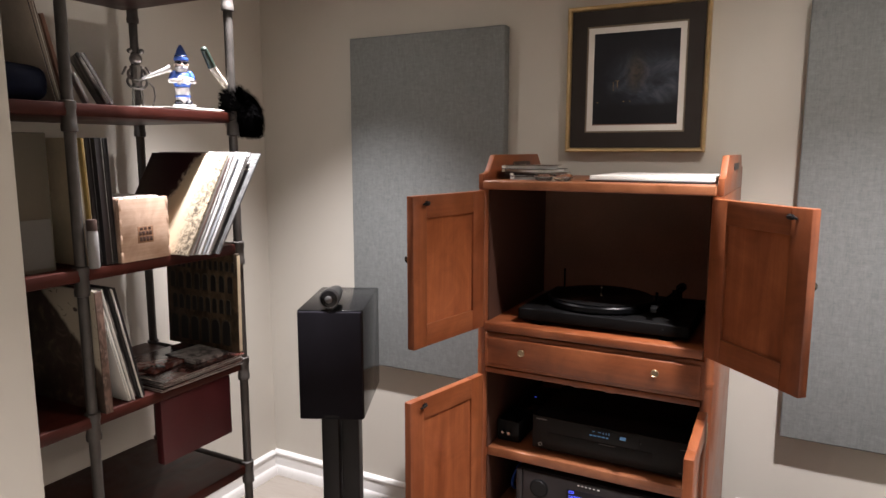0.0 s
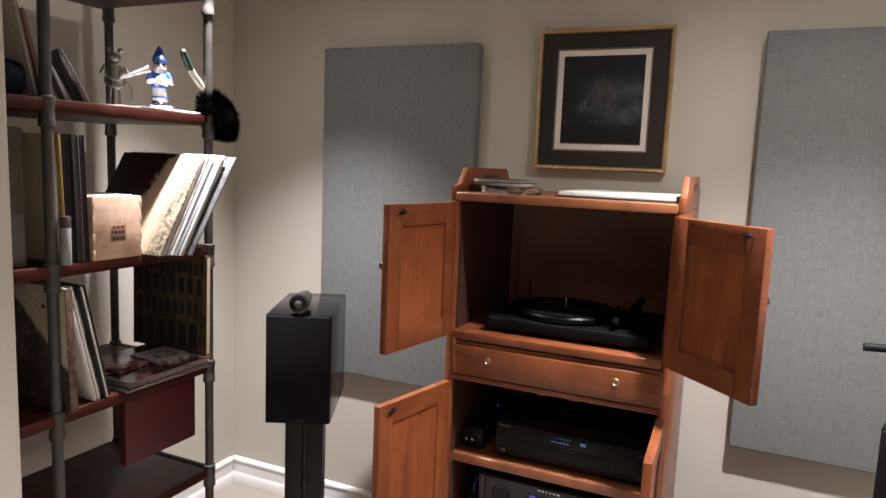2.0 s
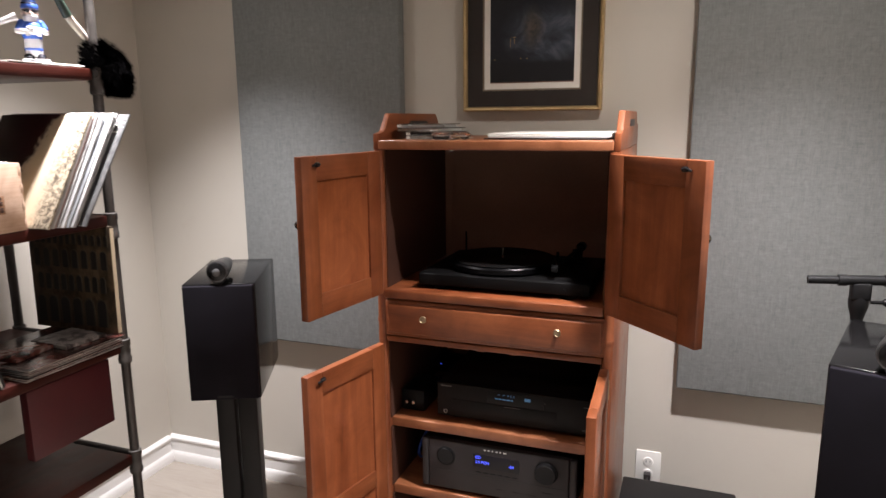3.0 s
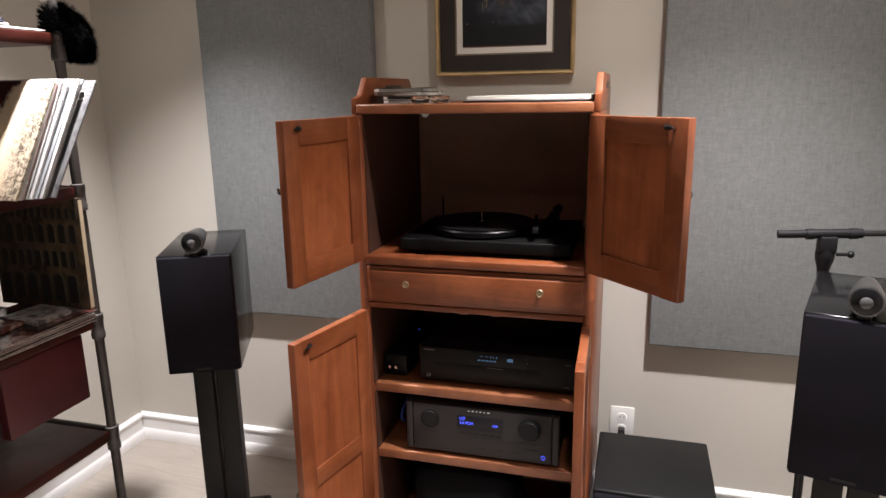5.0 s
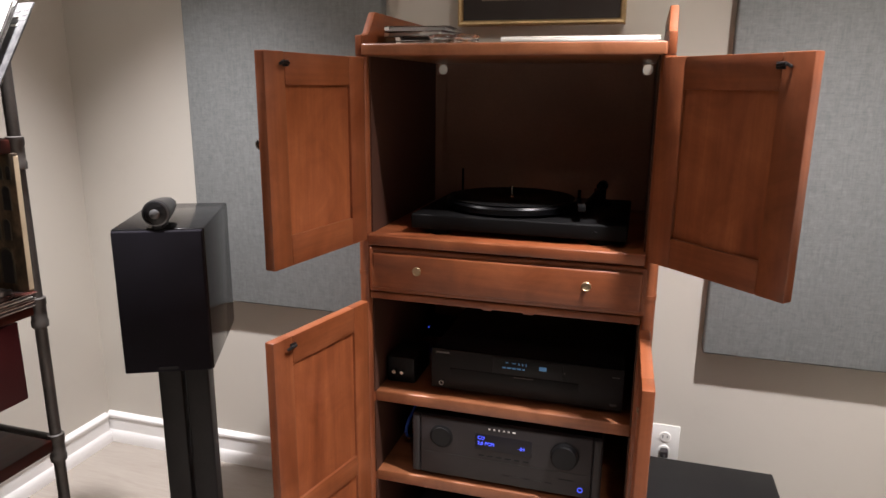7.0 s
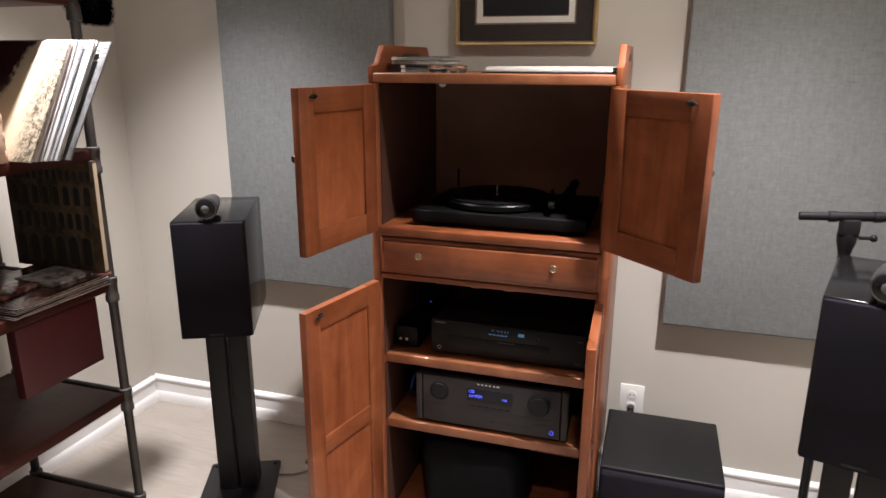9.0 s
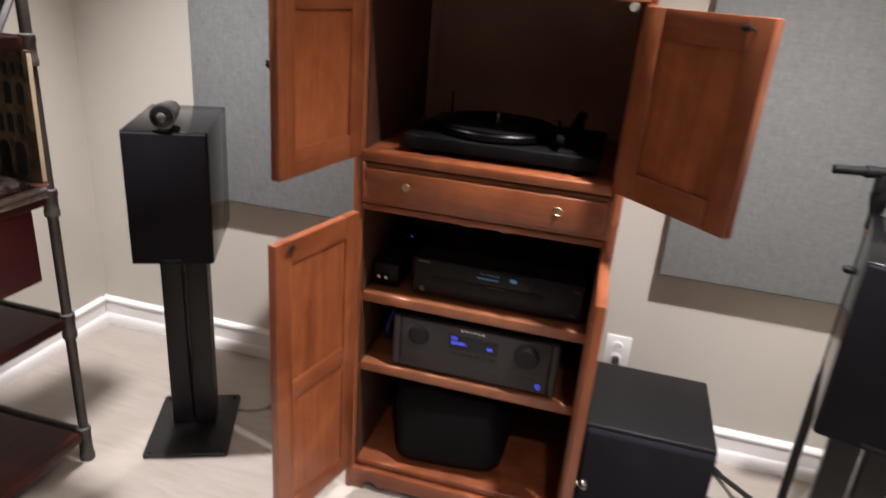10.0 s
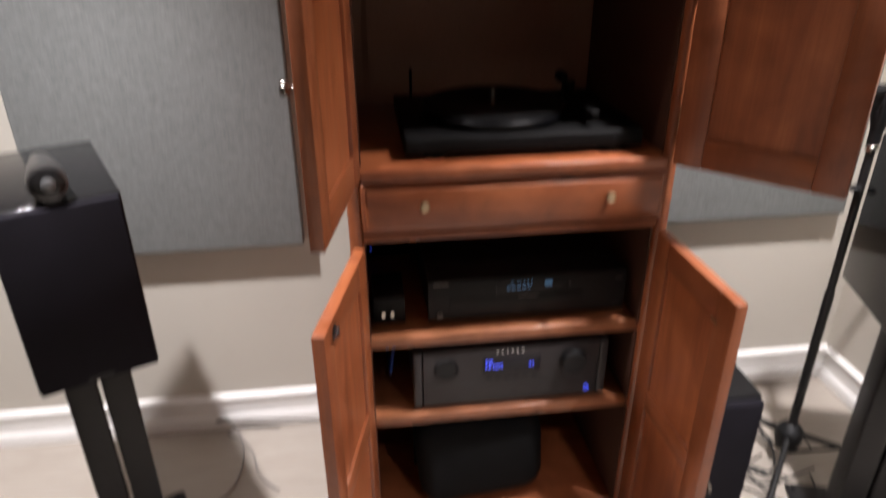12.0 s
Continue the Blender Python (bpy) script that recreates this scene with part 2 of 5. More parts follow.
def obox(bm, m, size, bevel=0.0, seg=2):
    """A box of that size, centred, in the pose m."""
    vs = bmesh.ops.create_cube(bm, size=1.0, matrix=m @ Matrix.Diagonal((*size, 1)))["verts"]
    if bevel:
        es = list({e for v in vs for e in v.link_edges})
        bmesh.ops.bevel(bm, geom=es, offset=bevel, segments=seg, profile=0.5, affect="EDGES", clamp_overlap=True)
    return bm


def rod(bm, p, q, r, r2=None, seg=16):
    p, q = Vector(p), Vector(q)
    d = q - p
    m = Matrix.Translation((p + q) / 2) @ d.to_track_quat("Z", "Y").to_matrix().to_4x4()
    bmesh.ops.create_cone(bm, cap_ends=True, segments=seg, radius1=r, radius2=r if r2 is None else r2, depth=d.length, matrix=m)
    return bm


def ball(bm, c, r, scale=(1, 1, 1), u=16, v=10):
    bmesh.ops.create_uvsphere(bm, u_segments=u, v_segments=v, radius=r, matrix=Matrix.Translation(c) @ Matrix.Diagonal((*scale, 1)))
    return bm


def lathe(bm, profile, m=Matrix(), seg=24):
    """Spins (radius, height) pairs round z."""
    rings = []
    for r, z in profile:
        if r < 1e-6:
            rings.append([bm.verts.new(m @ Vector((0, 0, z)))])
        else:
            rings.append([bm.verts.new(m @ Vector((r * math.cos(2 * math.pi * k / seg), r * math.sin(2 * math.pi * k / seg), z))) for k in range(seg)])
    for a, b in zip(rings, rings[1:]):
        for k in range(seg):
            j = (k + 1) % seg
            if len(a) == 1 and len(b) == 1:
                continue
            if len(a) == 1:
                bm.faces.new((a[0], b[k], b[j]))
            elif len(b) == 1:
                bm.faces.new((a[k], b[0], a[j]))
            else:
                bm.faces.new((a[k], b[k], b[j], a[j]))
    bmesh.ops.recalc_face_normals(bm, faces=bm.faces)
    return bm


def prism(bm, outline, axis, lo, hi, bevel=0.0):
    """Extrudes a closed outline along an axis. Outline pairs are the other two axes in xyz order."""
    def at(u, v, w):
        return {"x": (w, u, v), "y": (u, w, v), "z": (u, v, w)}[axis]
    one = [bm.verts.new(at(u, v, lo)) for u, v in outline]
    two = [bm.verts.new(at(u, v, hi)) for u, v in outline]
    fs = [bm.faces.new(one), bm.faces.new(two[::-1])]
    n = len(one)
    for k in range(n):
        fs.append(bm.faces.new((one[k], two[k], two[(k + 1) % n], one[(k + 1) % n])))
    bmesh.ops.recalc_face_normals(bm, faces=fs)
    if bevel:
        es = [e for e in {e for f in fs[:2] for e in f.edges}]
        bmesh.ops.bevel(bm, geom=es, offset=bevel, segments=2, profile=0.5, affect="EDGES", clamp_overlap=True)
    return bm


def mesh_from(name, bm, mats, smooth=35):
    me = bpy.data.meshes.new(name)
    bm.normal_update()
    bm.to_mesh(me)
    bm.free()
    for mt in mats if isinstance(mats, (list, tuple)) else [mats]:
        me.materials.append(mt)
    if smooth:
        me.shade_smooth()
        me.set_sharp_from_angle(angle=radians(smooth))
    return me


def part(name, bm, material, parent, label="", smooth=35, m=None):
    ob = new(name, mesh_from(name, bm, material, smooth))
    ob.parent = parent
    if m is not None:
        ob.matrix_basis = m
    return tagged(ob, label)


def solid(name, bm, material, label="", category="", kind="", group="", m=None, smooth=35):
    """A thing of one mesh."""
    ob = new(name, mesh_from(name, bm, material, smooth))
    if m is not None:
        ob.matrix_basis = m
    return tagged(ob, label, category, group, kind)


def thing(name, m, label, category, group="", kind=""):
    ob = new(name)
    ob.empty_display_size = 0.05
    ob.matrix_basis = m
    return tagged(ob, label, category, group, kind)


def B():
    return bmesh.new()


def tube(name, points, r, material, parent=None, label="", category="", m=None, kind=""):
    """A cable or bent rod through points, as a mesh."""
    cu = bpy.data.curves.new(name, "CURVE")
    cu.dimensions, cu.bevel_depth, cu.bevel_resolution, cu.resolution_u = "3D", r, 2, 8
    sp = cu.splines.new("NURBS")
    sp.points.add(len(points) - 1)
    for p, c in zip(sp.points, points):
        p.co = (*c, 1)
    sp.use_endpoint_u, sp.order_u = True, 4 if len(points) > 3 else len(points)
    tmp = bpy.data.objects.new(name, cu)
    scene.collection.objects.link(tmp)
    me = bpy.data.meshes.new_from_object(tmp.evaluated_get(bpy.context.evaluated_depsgraph_get()))
    bpy.data.objects.remove(tmp)
    bpy.data.curves.remove(cu)
    me.materials.clear()
    me.materials.append(material)
    me.shade_smooth()
    ob = new(name, me)
    ob.parent = parent
    if m is not None:
        ob.matrix_basis = m
    return tagged(ob, label, category, "", kind)


def lettering(name, words, size, material, parent, m):
    cu = bpy.data.curves.new(name, "FONT")
    cu.body, cu.size, cu.extrude = words, size, 0.0004
    tmp = bpy.data.objects.new(name, cu)
    scene.collection.objects.link(tmp)
    me = bpy.data.meshes.new_from_object(tmp.evaluated_get(bpy.context.evaluated_depsgraph_get()))
    bpy.data.objects.remove(tmp)
    bpy.data.curves.remove(cu)
    me.materials.clear()
    me.materials.append(material)
    ob = new(name, me)
    ob.parent, ob.matrix_basis = parent, m
    return ob


# ---- the room ----
solid("floor", box(B(), (-0.1, -8.1, -0.05), (RIGHT + 0.1, 0.1, 0)), FLOOR, "pale beige limed wood-look floor boards", "floor", "structure")
solid("ceiling", box(B(), (-0.1, -8.1, CEIL), (RIGHT + 0.1, 0.1, CEIL + 0.1)), CEILING, "plain white painted ceiling", "ceiling", "structure")
solid("wall_north", box(B(), (-0.1, 0, 0), (RIGHT + 0.1, 0.1, CEIL)), WALL, "greige painted wall behind the cabinet", "wall", "structure")
solid("wall_west", box(B(), (-0.1, -8.0, 0), (0, 0, CEIL)), WALL, "greige painted side wall behind the pipe shelf", "wall", "structure")
solid("wall_east", box(B(), (RIGHT, -8.0, 0), (RIGHT + 0.1, 0, CEIL)), WALL, "greige painted side wall", "wall", "structure")
solid("wall_south", box(B(), (-0.1, -8.1, 0), (RIGHT + 0.1, -8.0, CEIL)), WALL, "greige painted rear wall", "wall", "structure")
solid("wall_divider", box(B(), (0, -1.80, 0), (1.05, -1.65, CEIL), 0.012), WALL, "greige painted wall end beside the pipe shelf", "wall", "structure")

BB = [(0, 0), (0.021, 0), (0.0215, 0.012), (0.020, 0.030), (0.016, 0.041), (0.011, 0.046), (0.0105, 0.093), (0.015, 0.097), (0.0155, 0.104), (0.010, 0.112), (0.003, 0.116), (0, 0.117)]
solid("baseboard", prism(B(), [(-u, v) for u, v in BB], "x", 0.0, RIGHT), TRIM, "white moulded skirting along the back wall", "baseboard", "structure")
solid("baseboard", prism(B(), BB, "y", -1.65, -0.0215), TRIM, "white moulded skirting along the side wall", "baseboard", "structure")
solid("baseboard", prism(B(), [(RIGHT - u, v) for u, v in BB], "y", -8.0, -0.0215), TRIM, "white moulded skirting along the side wall", "baseboard", "structure")

for px, py, *rest in POTS:
    pot = thing("recessed_downlight", pose(px, py, CEIL), "white recessed ceiling downlight, switched on", "ceiling light", "ceiling downlights")
    part("trim_ring", lathe(B(), [(0.052, -0.001), (0.054, -0.006), (0.075, -0.004), (0.078, 0.0), (0.052, 0.0)]), PLATE, pot)
    part("lens", lathe(B(), [(0.0, -0.002), (0.05, -0.002), (0.05, -0.0005)]), LENS_GLOW, pot, "glowing lamp lens")


# ---- acoustic panels ----
def acoustic_panel(x, d, label):
    w, h = 0.643, 1.274
    p = thing("acoustic_panel", pose(x, 0, 0.618), label, "acoustic panel", "grey wall panels")
    bm = box(B(), (0, -d, 0), (w, -0.006, h), 0.006, 3)
    part("fabric_cover", bm, LINEN, p)
    for zz in (0.3, 0.95):
        part("wall_clip", box(B(), (w / 2 - 0.1, -0.006, zz), (w / 2 + 0.1, 0, zz + 0.04)), CHROME, p)
    return p


acoustic_panel(0.489, 0.050, "tall grey linen-wrapped acoustic panel beside the cabinet")
acoustic_panel(2.042, 0.052, "tall grey linen-wrapped acoustic panel behind the loudspeaker")


# ---- framed print ----
def framed_print():
    x0, x1, z0, z1 = 1.344, 1.782, 1.466, 1.927
    w, h = x1 - x0, z1 - z0
    f = thing("framed_picture", pose(x0, -0.002, z0), "dark abstract print in a gilt frame with double mat", "picture")
    t = 0.014
    prof = [(0, 0), (-0.026, 0), (-0.030, 0.004), (-0.028, 0.010), (-0.022, t), (0, t)]
    for nm, rot, ln, loc in (("frame_rail", 0, w, (0, 0, 0)), ("frame_rail", 180, w, (w, 0, h)), ("frame_rail", -90, h, (w, 0, 0)), ("frame_rail", 90, h, (0, 0, h))):
        bm = B()
        one = [bm.verts.new((vv, u, vv)) for u, vv in prof]
        two = [bm.verts.new((ln - vv, u, vv)) for u, vv in prof]
        bm.faces.new(one), bm.faces.new(two[::-1])
        for k in range(len(prof)):
            j = (k + 1) % len(prof)
            bm.faces.new((one[k], two[k], two[j], one[j]))
        bmesh.ops.recalc_face_normals(bm, faces=bm.faces)
        part(nm, bm, GOLD, f, m=pose(*loc, 0, rot, 0))
    def ring(name, a, b, y, mt, label):
        bm = B()
        outer, inner = [(a, a), (w - a, a), (w - a, h - a), (a, h - a)], [(b, b), (w - b, b), (w - b, h - b), (b, h - b)]
        front = [[bm.verts.new((u, y, v)) for u, v in loop] for loop in (outer, inner)]
        for k in range(4):
            j = (k + 1) % 4
            bm.faces.new((front[0][k], front[0][j], front[1][j], front[1][k]))
        bmesh.ops.recalc_face_normals(bm, faces=bm.faces)
        bmesh.ops.solidify(bm, geom=bm.faces[:], thickness=0.003)
        part(name, bm, mt, f, label, smooth=0)
    ring("outer_mat", 0.010, 0.063, -0.019, MAT_BROWN, "dark brown mat")
    ring("mat_fillet", 0.060, 0.068, -0.017, surface("tan_fillet", (0.19, 0.15, 0.105), 0.08, 0.7), "thin tan fillet round the white mat")
    ring("inner_mat", 0.066, 0.086, -0.015, MAT_WHITE, "white inner mat")
    m, nt, bs = nodes_of("night_print")
    vec = coords(nt)
    mist, fine = noise_tex(nt, vec, 14.0, 6.0, 0.62, 0.6), noise_tex(nt, vec, 55.0, 5.0, 0.7, 0.4)

    def glow_patch(cx, cz, rx, rz):
        """One inside, fading to nothing at an oval's rim."""
        tc, mp, gr = nt.nodes.new("ShaderNodeTexCoord"), nt.nodes.new("ShaderNodeMapping"), nt.nodes.new("ShaderNodeTexGradient")
        mp.vector_type, gr.gradient_type = "POINT", "SPHERICAL"
        mp.inputs["Scale"].default_value = (1 / rx, 0.0, 1 / rz)
        mp.inputs["Location"].default_value = (-cx / rx, 0.0, -cz / rz)
        nt.links.new(tc.outputs["Object"], mp.inputs["Vector"])
        nt.links.new(mp.outputs["Vector"], gr.inputs["Vector"])
        return gr.outputs["Fac"]

    night = ramp(nt, fine, [(0.3, (0.0035, 0.004, 0.007)), (0.7, (0.007, 0.008, 0.013))])
    cloud = ramp(nt, mist, [(0.38, (0.010, 0.013, 0.022)), (0.52, (0.032, 0.040, 0.056)), (0.66, (0.085, 0.095, 0.115))])
    warm = ramp(nt, fine, [(0.35, (0.020, 0.018, 0.014)), (0.65, (0.115, 0.085, 0.055))])
    c = blend_colors(nt, ramp(nt, glow_patch(0.262, 0.232, 0.150, 0.105), [(0.0, (0, 0, 0)), (0.45, (1, 1, 1))]), night, cloud)
    c = blend_colors(nt, ramp(nt, glow_patch(0.222, 0.252, 0.040, 0.075), [(0.0, (0, 0, 0)), (0.8, (0.75, 0.75, 0.75))]), c, warm)
    sep = nt.nodes.new("ShaderNodeSeparateXYZ")
    nt.links.new(vec, sep.inputs[0])
    c = blend_colors(nt, ramp(nt, sep.outputs["Z"], [(0.146, (0, 0, 0)), (0.154, (1, 1, 1))]), (0.0035, 0.0036, 0.006), c)
    nt.links.new(c, bs.inputs["Base Color"])
    bs.inputs["Roughness"].default_value = 0.5
    sheet = part("print", box(B(), (0.086, -0.012, 0.090), (w - 0.086, -0.010, h - 0.086)), m, f, "dark print of a misty night shore with faint lights")
    amber = surface("printed_amber", (0.30, 0.20, 0.09), 0.2, 0.6, relief=0.0)
    for px, pz, pw, ph in ((0.150, 0.196, 0.0016, 0.026), (0.163, 0.205, 0.0016, 0.020), (0.156, 0.2245, 0.013, 0.0016), (0.183, 0.159, 0.004, 0.003), (0.098, 0.157, 0.006, 0.003), (0.203, 0.158, 0.003, 0.004)):
        part("printed_light", box(B(), (px, -0.0124, pz), (px + pw, -0.0119, pz + ph)), amber, sheet)
    part("backing_board", box(B(), (0.008, -0.009, 0.008), (w - 0.008, -0.003, h - 0.008)), BACKING, f)


framed_print()


# ---- wall outlet ----
def outlet():
    o = thing("wall_outlet", pose(1.971, 0, 0.314), "white double wall socket with a plug in it", "power outlet")
    part("cover_plate", box(B(), (-0.0395, -0.006, -0.058), (0.0395, -0.0005, 0.058), 0.003), PLATE, o)
    for dz in (0.021, -0.021):
        r = part("receptacle", lathe(B(), [(0.0, -0.0085), (0.0145, -0.0085), (0.0165, -0.006), (0.0165, -0.004)], pose(0, 0, 0, -90, 0, 0)), PLATE, o, m=pose(0, 0, dz))
        for dx, hh in ((-0.006, 0.009), (0.006, 0.007)):
            part("slot", box(B(), (dx - 0.001, -0.0093, -hh / 2 + 0.002), (dx + 0.001, -0.0083, hh / 2 + 0.002)), SLOT, r)
    plug = thing("power_plug", pose(1.971, -0.0095, 0.293), "dark grey power plug and cord in the wall socket", "plug")
    part("plug_body", box(B(), (-0.011, -0.026, -0.010), (0.011, 0, 0.010), 0.004), CHARCOAL, plug)
    tube("cord", [(0, -0.024, 0), (0, -0.06, -0.01), (0.0, -0.075, -0.06), (0.01, -0.06, -0.16), (0.02, -0.055, -0.292)], 0.0035, CABLE_BLACK, plug)


outlet()


# ---- the audio cabinet ----
CX0, CX1, CF, CB = 1.266, 1.894, -0.545, -0.05
SIDE, THIN = 0.025, 0.016


def knob_profile():
    return [(0.0, 0.0), (0.005, 0.0), (0.004, 0.008), (0.0062, 0.011), (0.0100, 0.015), (0.0104, 0.020), (0.0085, 0.0235), (0.0, 0.0245)]


def cabinet_door(cab, hinge, angle, z0, z1, width, inner, panels, pale_catch=False):
    """A frame-and-panel door turned on its hinge. inner: the side (+1 or -1 along its y) that faces into the cabinet."""
    t, st = 0.021, 0.052
    d = new("door")
    d.parent = cab
    h = z1 - z0
    d.matrix_basis = pose(hinge[0], hinge[1], z0, 0, 0, angle)
    for a, b in ((0, st), (width - st, width)):
        part("stile", box(B(), (a, -t / 2, 0), (b, t / 2, h), 0.0022, 2), WOOD["z"], d)
    rails = [0] + [h * k / panels for k in range(1, panels)] + [h]
    for k, z in enumerate(rails):
        lo, hi = (0.0006, 0.056) if k == 0 else ((h - 0.056, h - 0.0006) if k == len(rails) - 1 else (z - 0.024, z + 0.024))
        part("rail", box(B(), (st + 0.0001, -t / 2 + 0.0003, lo), (width - st - 0.0001, t / 2 - 0.0003, hi), 0.0012, 2), WOOD["x"], d)
        if k:
            plo = prev
            bm = box(B(), (st - 0.006, -0.004, plo - 0.006), (width - st + 0.006, 0.004, lo + 0.006))
            part("field_panel", bm, FIELD, d)
        prev = hi
    kb = part("knob", lathe(B(), knob_profile(), pose(0, 0, 0, 90 if inner > 0 else -90, 0, 0)), KNOB_METAL, d, "dark nickel knob")
    kb.matrix_basis = pose(width - 0.026, -inner * t / 2, h * 0.585 if panels == 1 else h * 0.44)
    s = inner
    c = B()
    if pale_catch:
        box(c, (width - 0.060, min(s * t / 2, s * (t / 2 + 0.003)), h - 0.060), (width - 0.040, max(s * t / 2, s * (t / 2 + 0.003)), h - 0.057), 0.0008)
    else:
        box(c, (width - 0.060, min(s * t / 2, s * (t / 2 + 0.003)), h - 0.025), (width - 0.044, max(s * t / 2, s * (t / 2 + 0.003)), h - 0.014), 0.001)
        rod(c, (width - 0.055, s * (t / 2 + 0.006), h - 0.019), (width - 0.037, s * (t / 2 + 0.011), h - 0.017), 0.0030, seg=10)
        rod(c, (width - 0.037, s * (t / 2 + 0.011), h - 0.017), (width - 0.033, s * (t / 2 + 0.004), h - 0.022), 0.0026, seg=10)
    part("catch", c, BRASS if pale_catch else SATIN_BLACK, d, "thin brass strike plate" if pale_catch else "dark metal catch")
    for z in (0.06, h - 0.08):
        part("hinge", rod(B(), (-0.003, -s * t * 0.4, z), (-0.003, -s * t * 0.4, z + 0.05), 0.004, seg=10), BRASS, d)
    return d


def audio_cabinet():
    cab = thing("audio_cabinet", pose(0, 0, 0), "tall cherry-stained wooden audio cabinet with all four doors open", "cabinet")
    # sides with a shaped gallery above the top
    gal = [(CF + 0.012, 1.3665), (CB, 1.3665), (CB, 1.424), (-0.090, 1.430), (-0.112, 1.456), (-0.120, 1.460),
           (-0.462, 1.460), (-0.469, 1.456), (-0.500, 1.416), (-0.507, 1.412), (CF + 0.012, 1.408)]
    for x, g0, s0 in ((CX0, CX0, CX0 - 0.0008), (CX1 - SIDE, CX1 - THIN, CX1 - THIN - 0.0008)):
        part("side_panel", box(B(), (x, CF + 0.012, 0.0), (x + SIDE, CB, 1.3662), 0.002), WOOD["z"], cab)
        part("gallery_side", prism(B(), gal, "x", g0, g0 + THIN, 0.0022), WOOD["y"], cab, "angled gallery end")
        bm = prism(B(), [(-0.20 + 0.012 * math.cos(a), 1.43 + 0.009 * math.sin(a)) for a in [k * math.pi / 8 - math.pi / 2 for k in range(9)]]
                   + [(-0.32 + 0.012 * math.cos(a), 1.43 + 0.009 * math.sin(a)) for a in [k * math.pi / 8 + math.pi / 2 for k in range(9)]],
                   "x", s0, s0 + THIN + 0.0016)
        part("hand_slot", bm, SLOT, cab, "dark oval hand slot")
        cx = x + SIDE / 2
        lower, upper = B(), B()
        rod(lower, (cx, CF + 0.014, 0.0), (cx, CF + 0.014, 0.903), 0.0135, seg=24)
        rod(upper, (cx, CF + 0.014, 0.911), (cx, CF + 0.014, 1.3662), 0.0135, seg=24)
        part("column_cap", box(B(), (g0 + 0.0004, CF + 0.003, 1.3664), (g0 + THIN - 0.0004, CF + 0.0118, 1.4085), 0.003, 2), WOOD["z"], cab)
        part("column", lower, WOOD["z"], cab)
        part("column", upper, WOOD["z"], cab)
        part("column_joint", rod(B(), (cx, CF + 0.014, 0.903), (cx, CF + 0.014, 0.911), 0.0148, seg=24), WOOD["x"], cab, "turned joint ring")
    ix0, ix1 = CX0 + SIDE, CX1 - SIDE
    def board(name, z0, z1, front=CF, back=CB - 0.012, bev=0.0035, x0=ix0, x1=ix1, label=""):
        return part(name, box(B(), (x0, front, z0), (x1, back, z1), bev, 3), SHELFWOOD if name in ("shelf", "top_board") else WOOD["x"], cab, label)
    board("top_board", 1.367, 1.391, CF - 0.002, CB, x0=CX0 + THIN, x1=CX1 - THIN)
    board("upper_floor", 0.9722, 0.996, CF - 0.008, CB - 0.003, bev=0.004)
    board("drawer_rail", 0.848, 0.864, CF + 0.004)
    board("shelf", 0.590, 0.618, CF + 0.025)
    board("shelf", 0.383, 0.411, CF + 0.025)
    board("bottom_board", 0.070, 0.092, CF + 0.022)
    # scalloped plinth
    ap = [(ix0 - 0.01, 0.0), (ix0 + 0.03, 0.0)] + [(ix0 + 0.03 + 0.022 * (1 - math.cos(a)) , 0.028 * math.sin(a) + 0.004) for a in [k * math.pi / 10 for k in range(1, 10)]]
    ap += [(ix0 + 0.09, 0.02), ((ix0 + ix1) / 2 - 0.03, 0.022), ((ix0 + ix1) / 2, 0.03), ((ix0 + ix1) / 2 + 0.03, 0.022), (ix1 - 0.09, 0.02)]
    ap += [(ix1 - 0.03 - 0.022 * (1 - math.cos(a)), 0.028 * math.sin(a) + 0.004) for a in [k * math.pi / 10 for k in range(9, 0, -1)]]
    ap += [(ix1 - 0.03, 0.0), (ix1 + 0.01, 0.0), (ix1 + 0.01, 0.0695), (ix0 - 0.01, 0.0695)]
    part("plinth", prism(B(), ap, "y", CF + 0.004, CF + 0.022, 0.002), WOOD["x"], cab, "scalloped plinth board")
    # backs; the upper one has two round cord holes
    bm = B()
    z0, z1, zc, r = 0.9962, 1.367, 1.352, 0.0132
    xs = [ix0 - 0.008, 1.2985, 1.3275, 1.8315, 1.8605, ix1 + 0.008]
    yb = CB - 0.010
    def quad(a, b, c, d):
        bm.faces.new([bm.verts.new((x, yb, z)) for x, z in (a, b, c, d)])
    for i in range(5):
        a, b = xs[i], xs[i + 1]
        if i in (1, 3):
            c0 = ((a + b) / 2, zc)
            n = 16
            sq = []
            for k in range(n):
                u, v = math.cos(2 * math.pi * k / n), math.sin(2 * math.pi * k / n)
                g = 0.0145 / max(abs(u), abs(v))
                sq.append((c0[0] + u * g, c0[1] + v * g))
            ci = [(c0[0] + r * math.cos(2 * math.pi * k / n), c0[1] + r * math.sin(2 * math.pi * k / n)) for k in range(n)]
            for k in range(n):
                j = (k + 1) % n
                quad(ci[k], sq[k], sq[j], ci[j])
            quad((a, z0), (b, z0), (b, zc - 0.0145), (a, zc - 0.0145))
        else:
            quad((a, z0), (b, z0), (b, z1), (a, z1))
    bmesh.ops.remove_doubles(bm, verts=bm.verts, dist=0.0007)
    bmesh.ops.recalc_face_normals(bm, faces=bm.faces)
    bmesh.ops.solidify(bm, geom=bm.faces[:], thickness=0.006)
    part("upper_back", bm, BACKING, cab, "brown hardboard back with two cord holes", smooth=0)
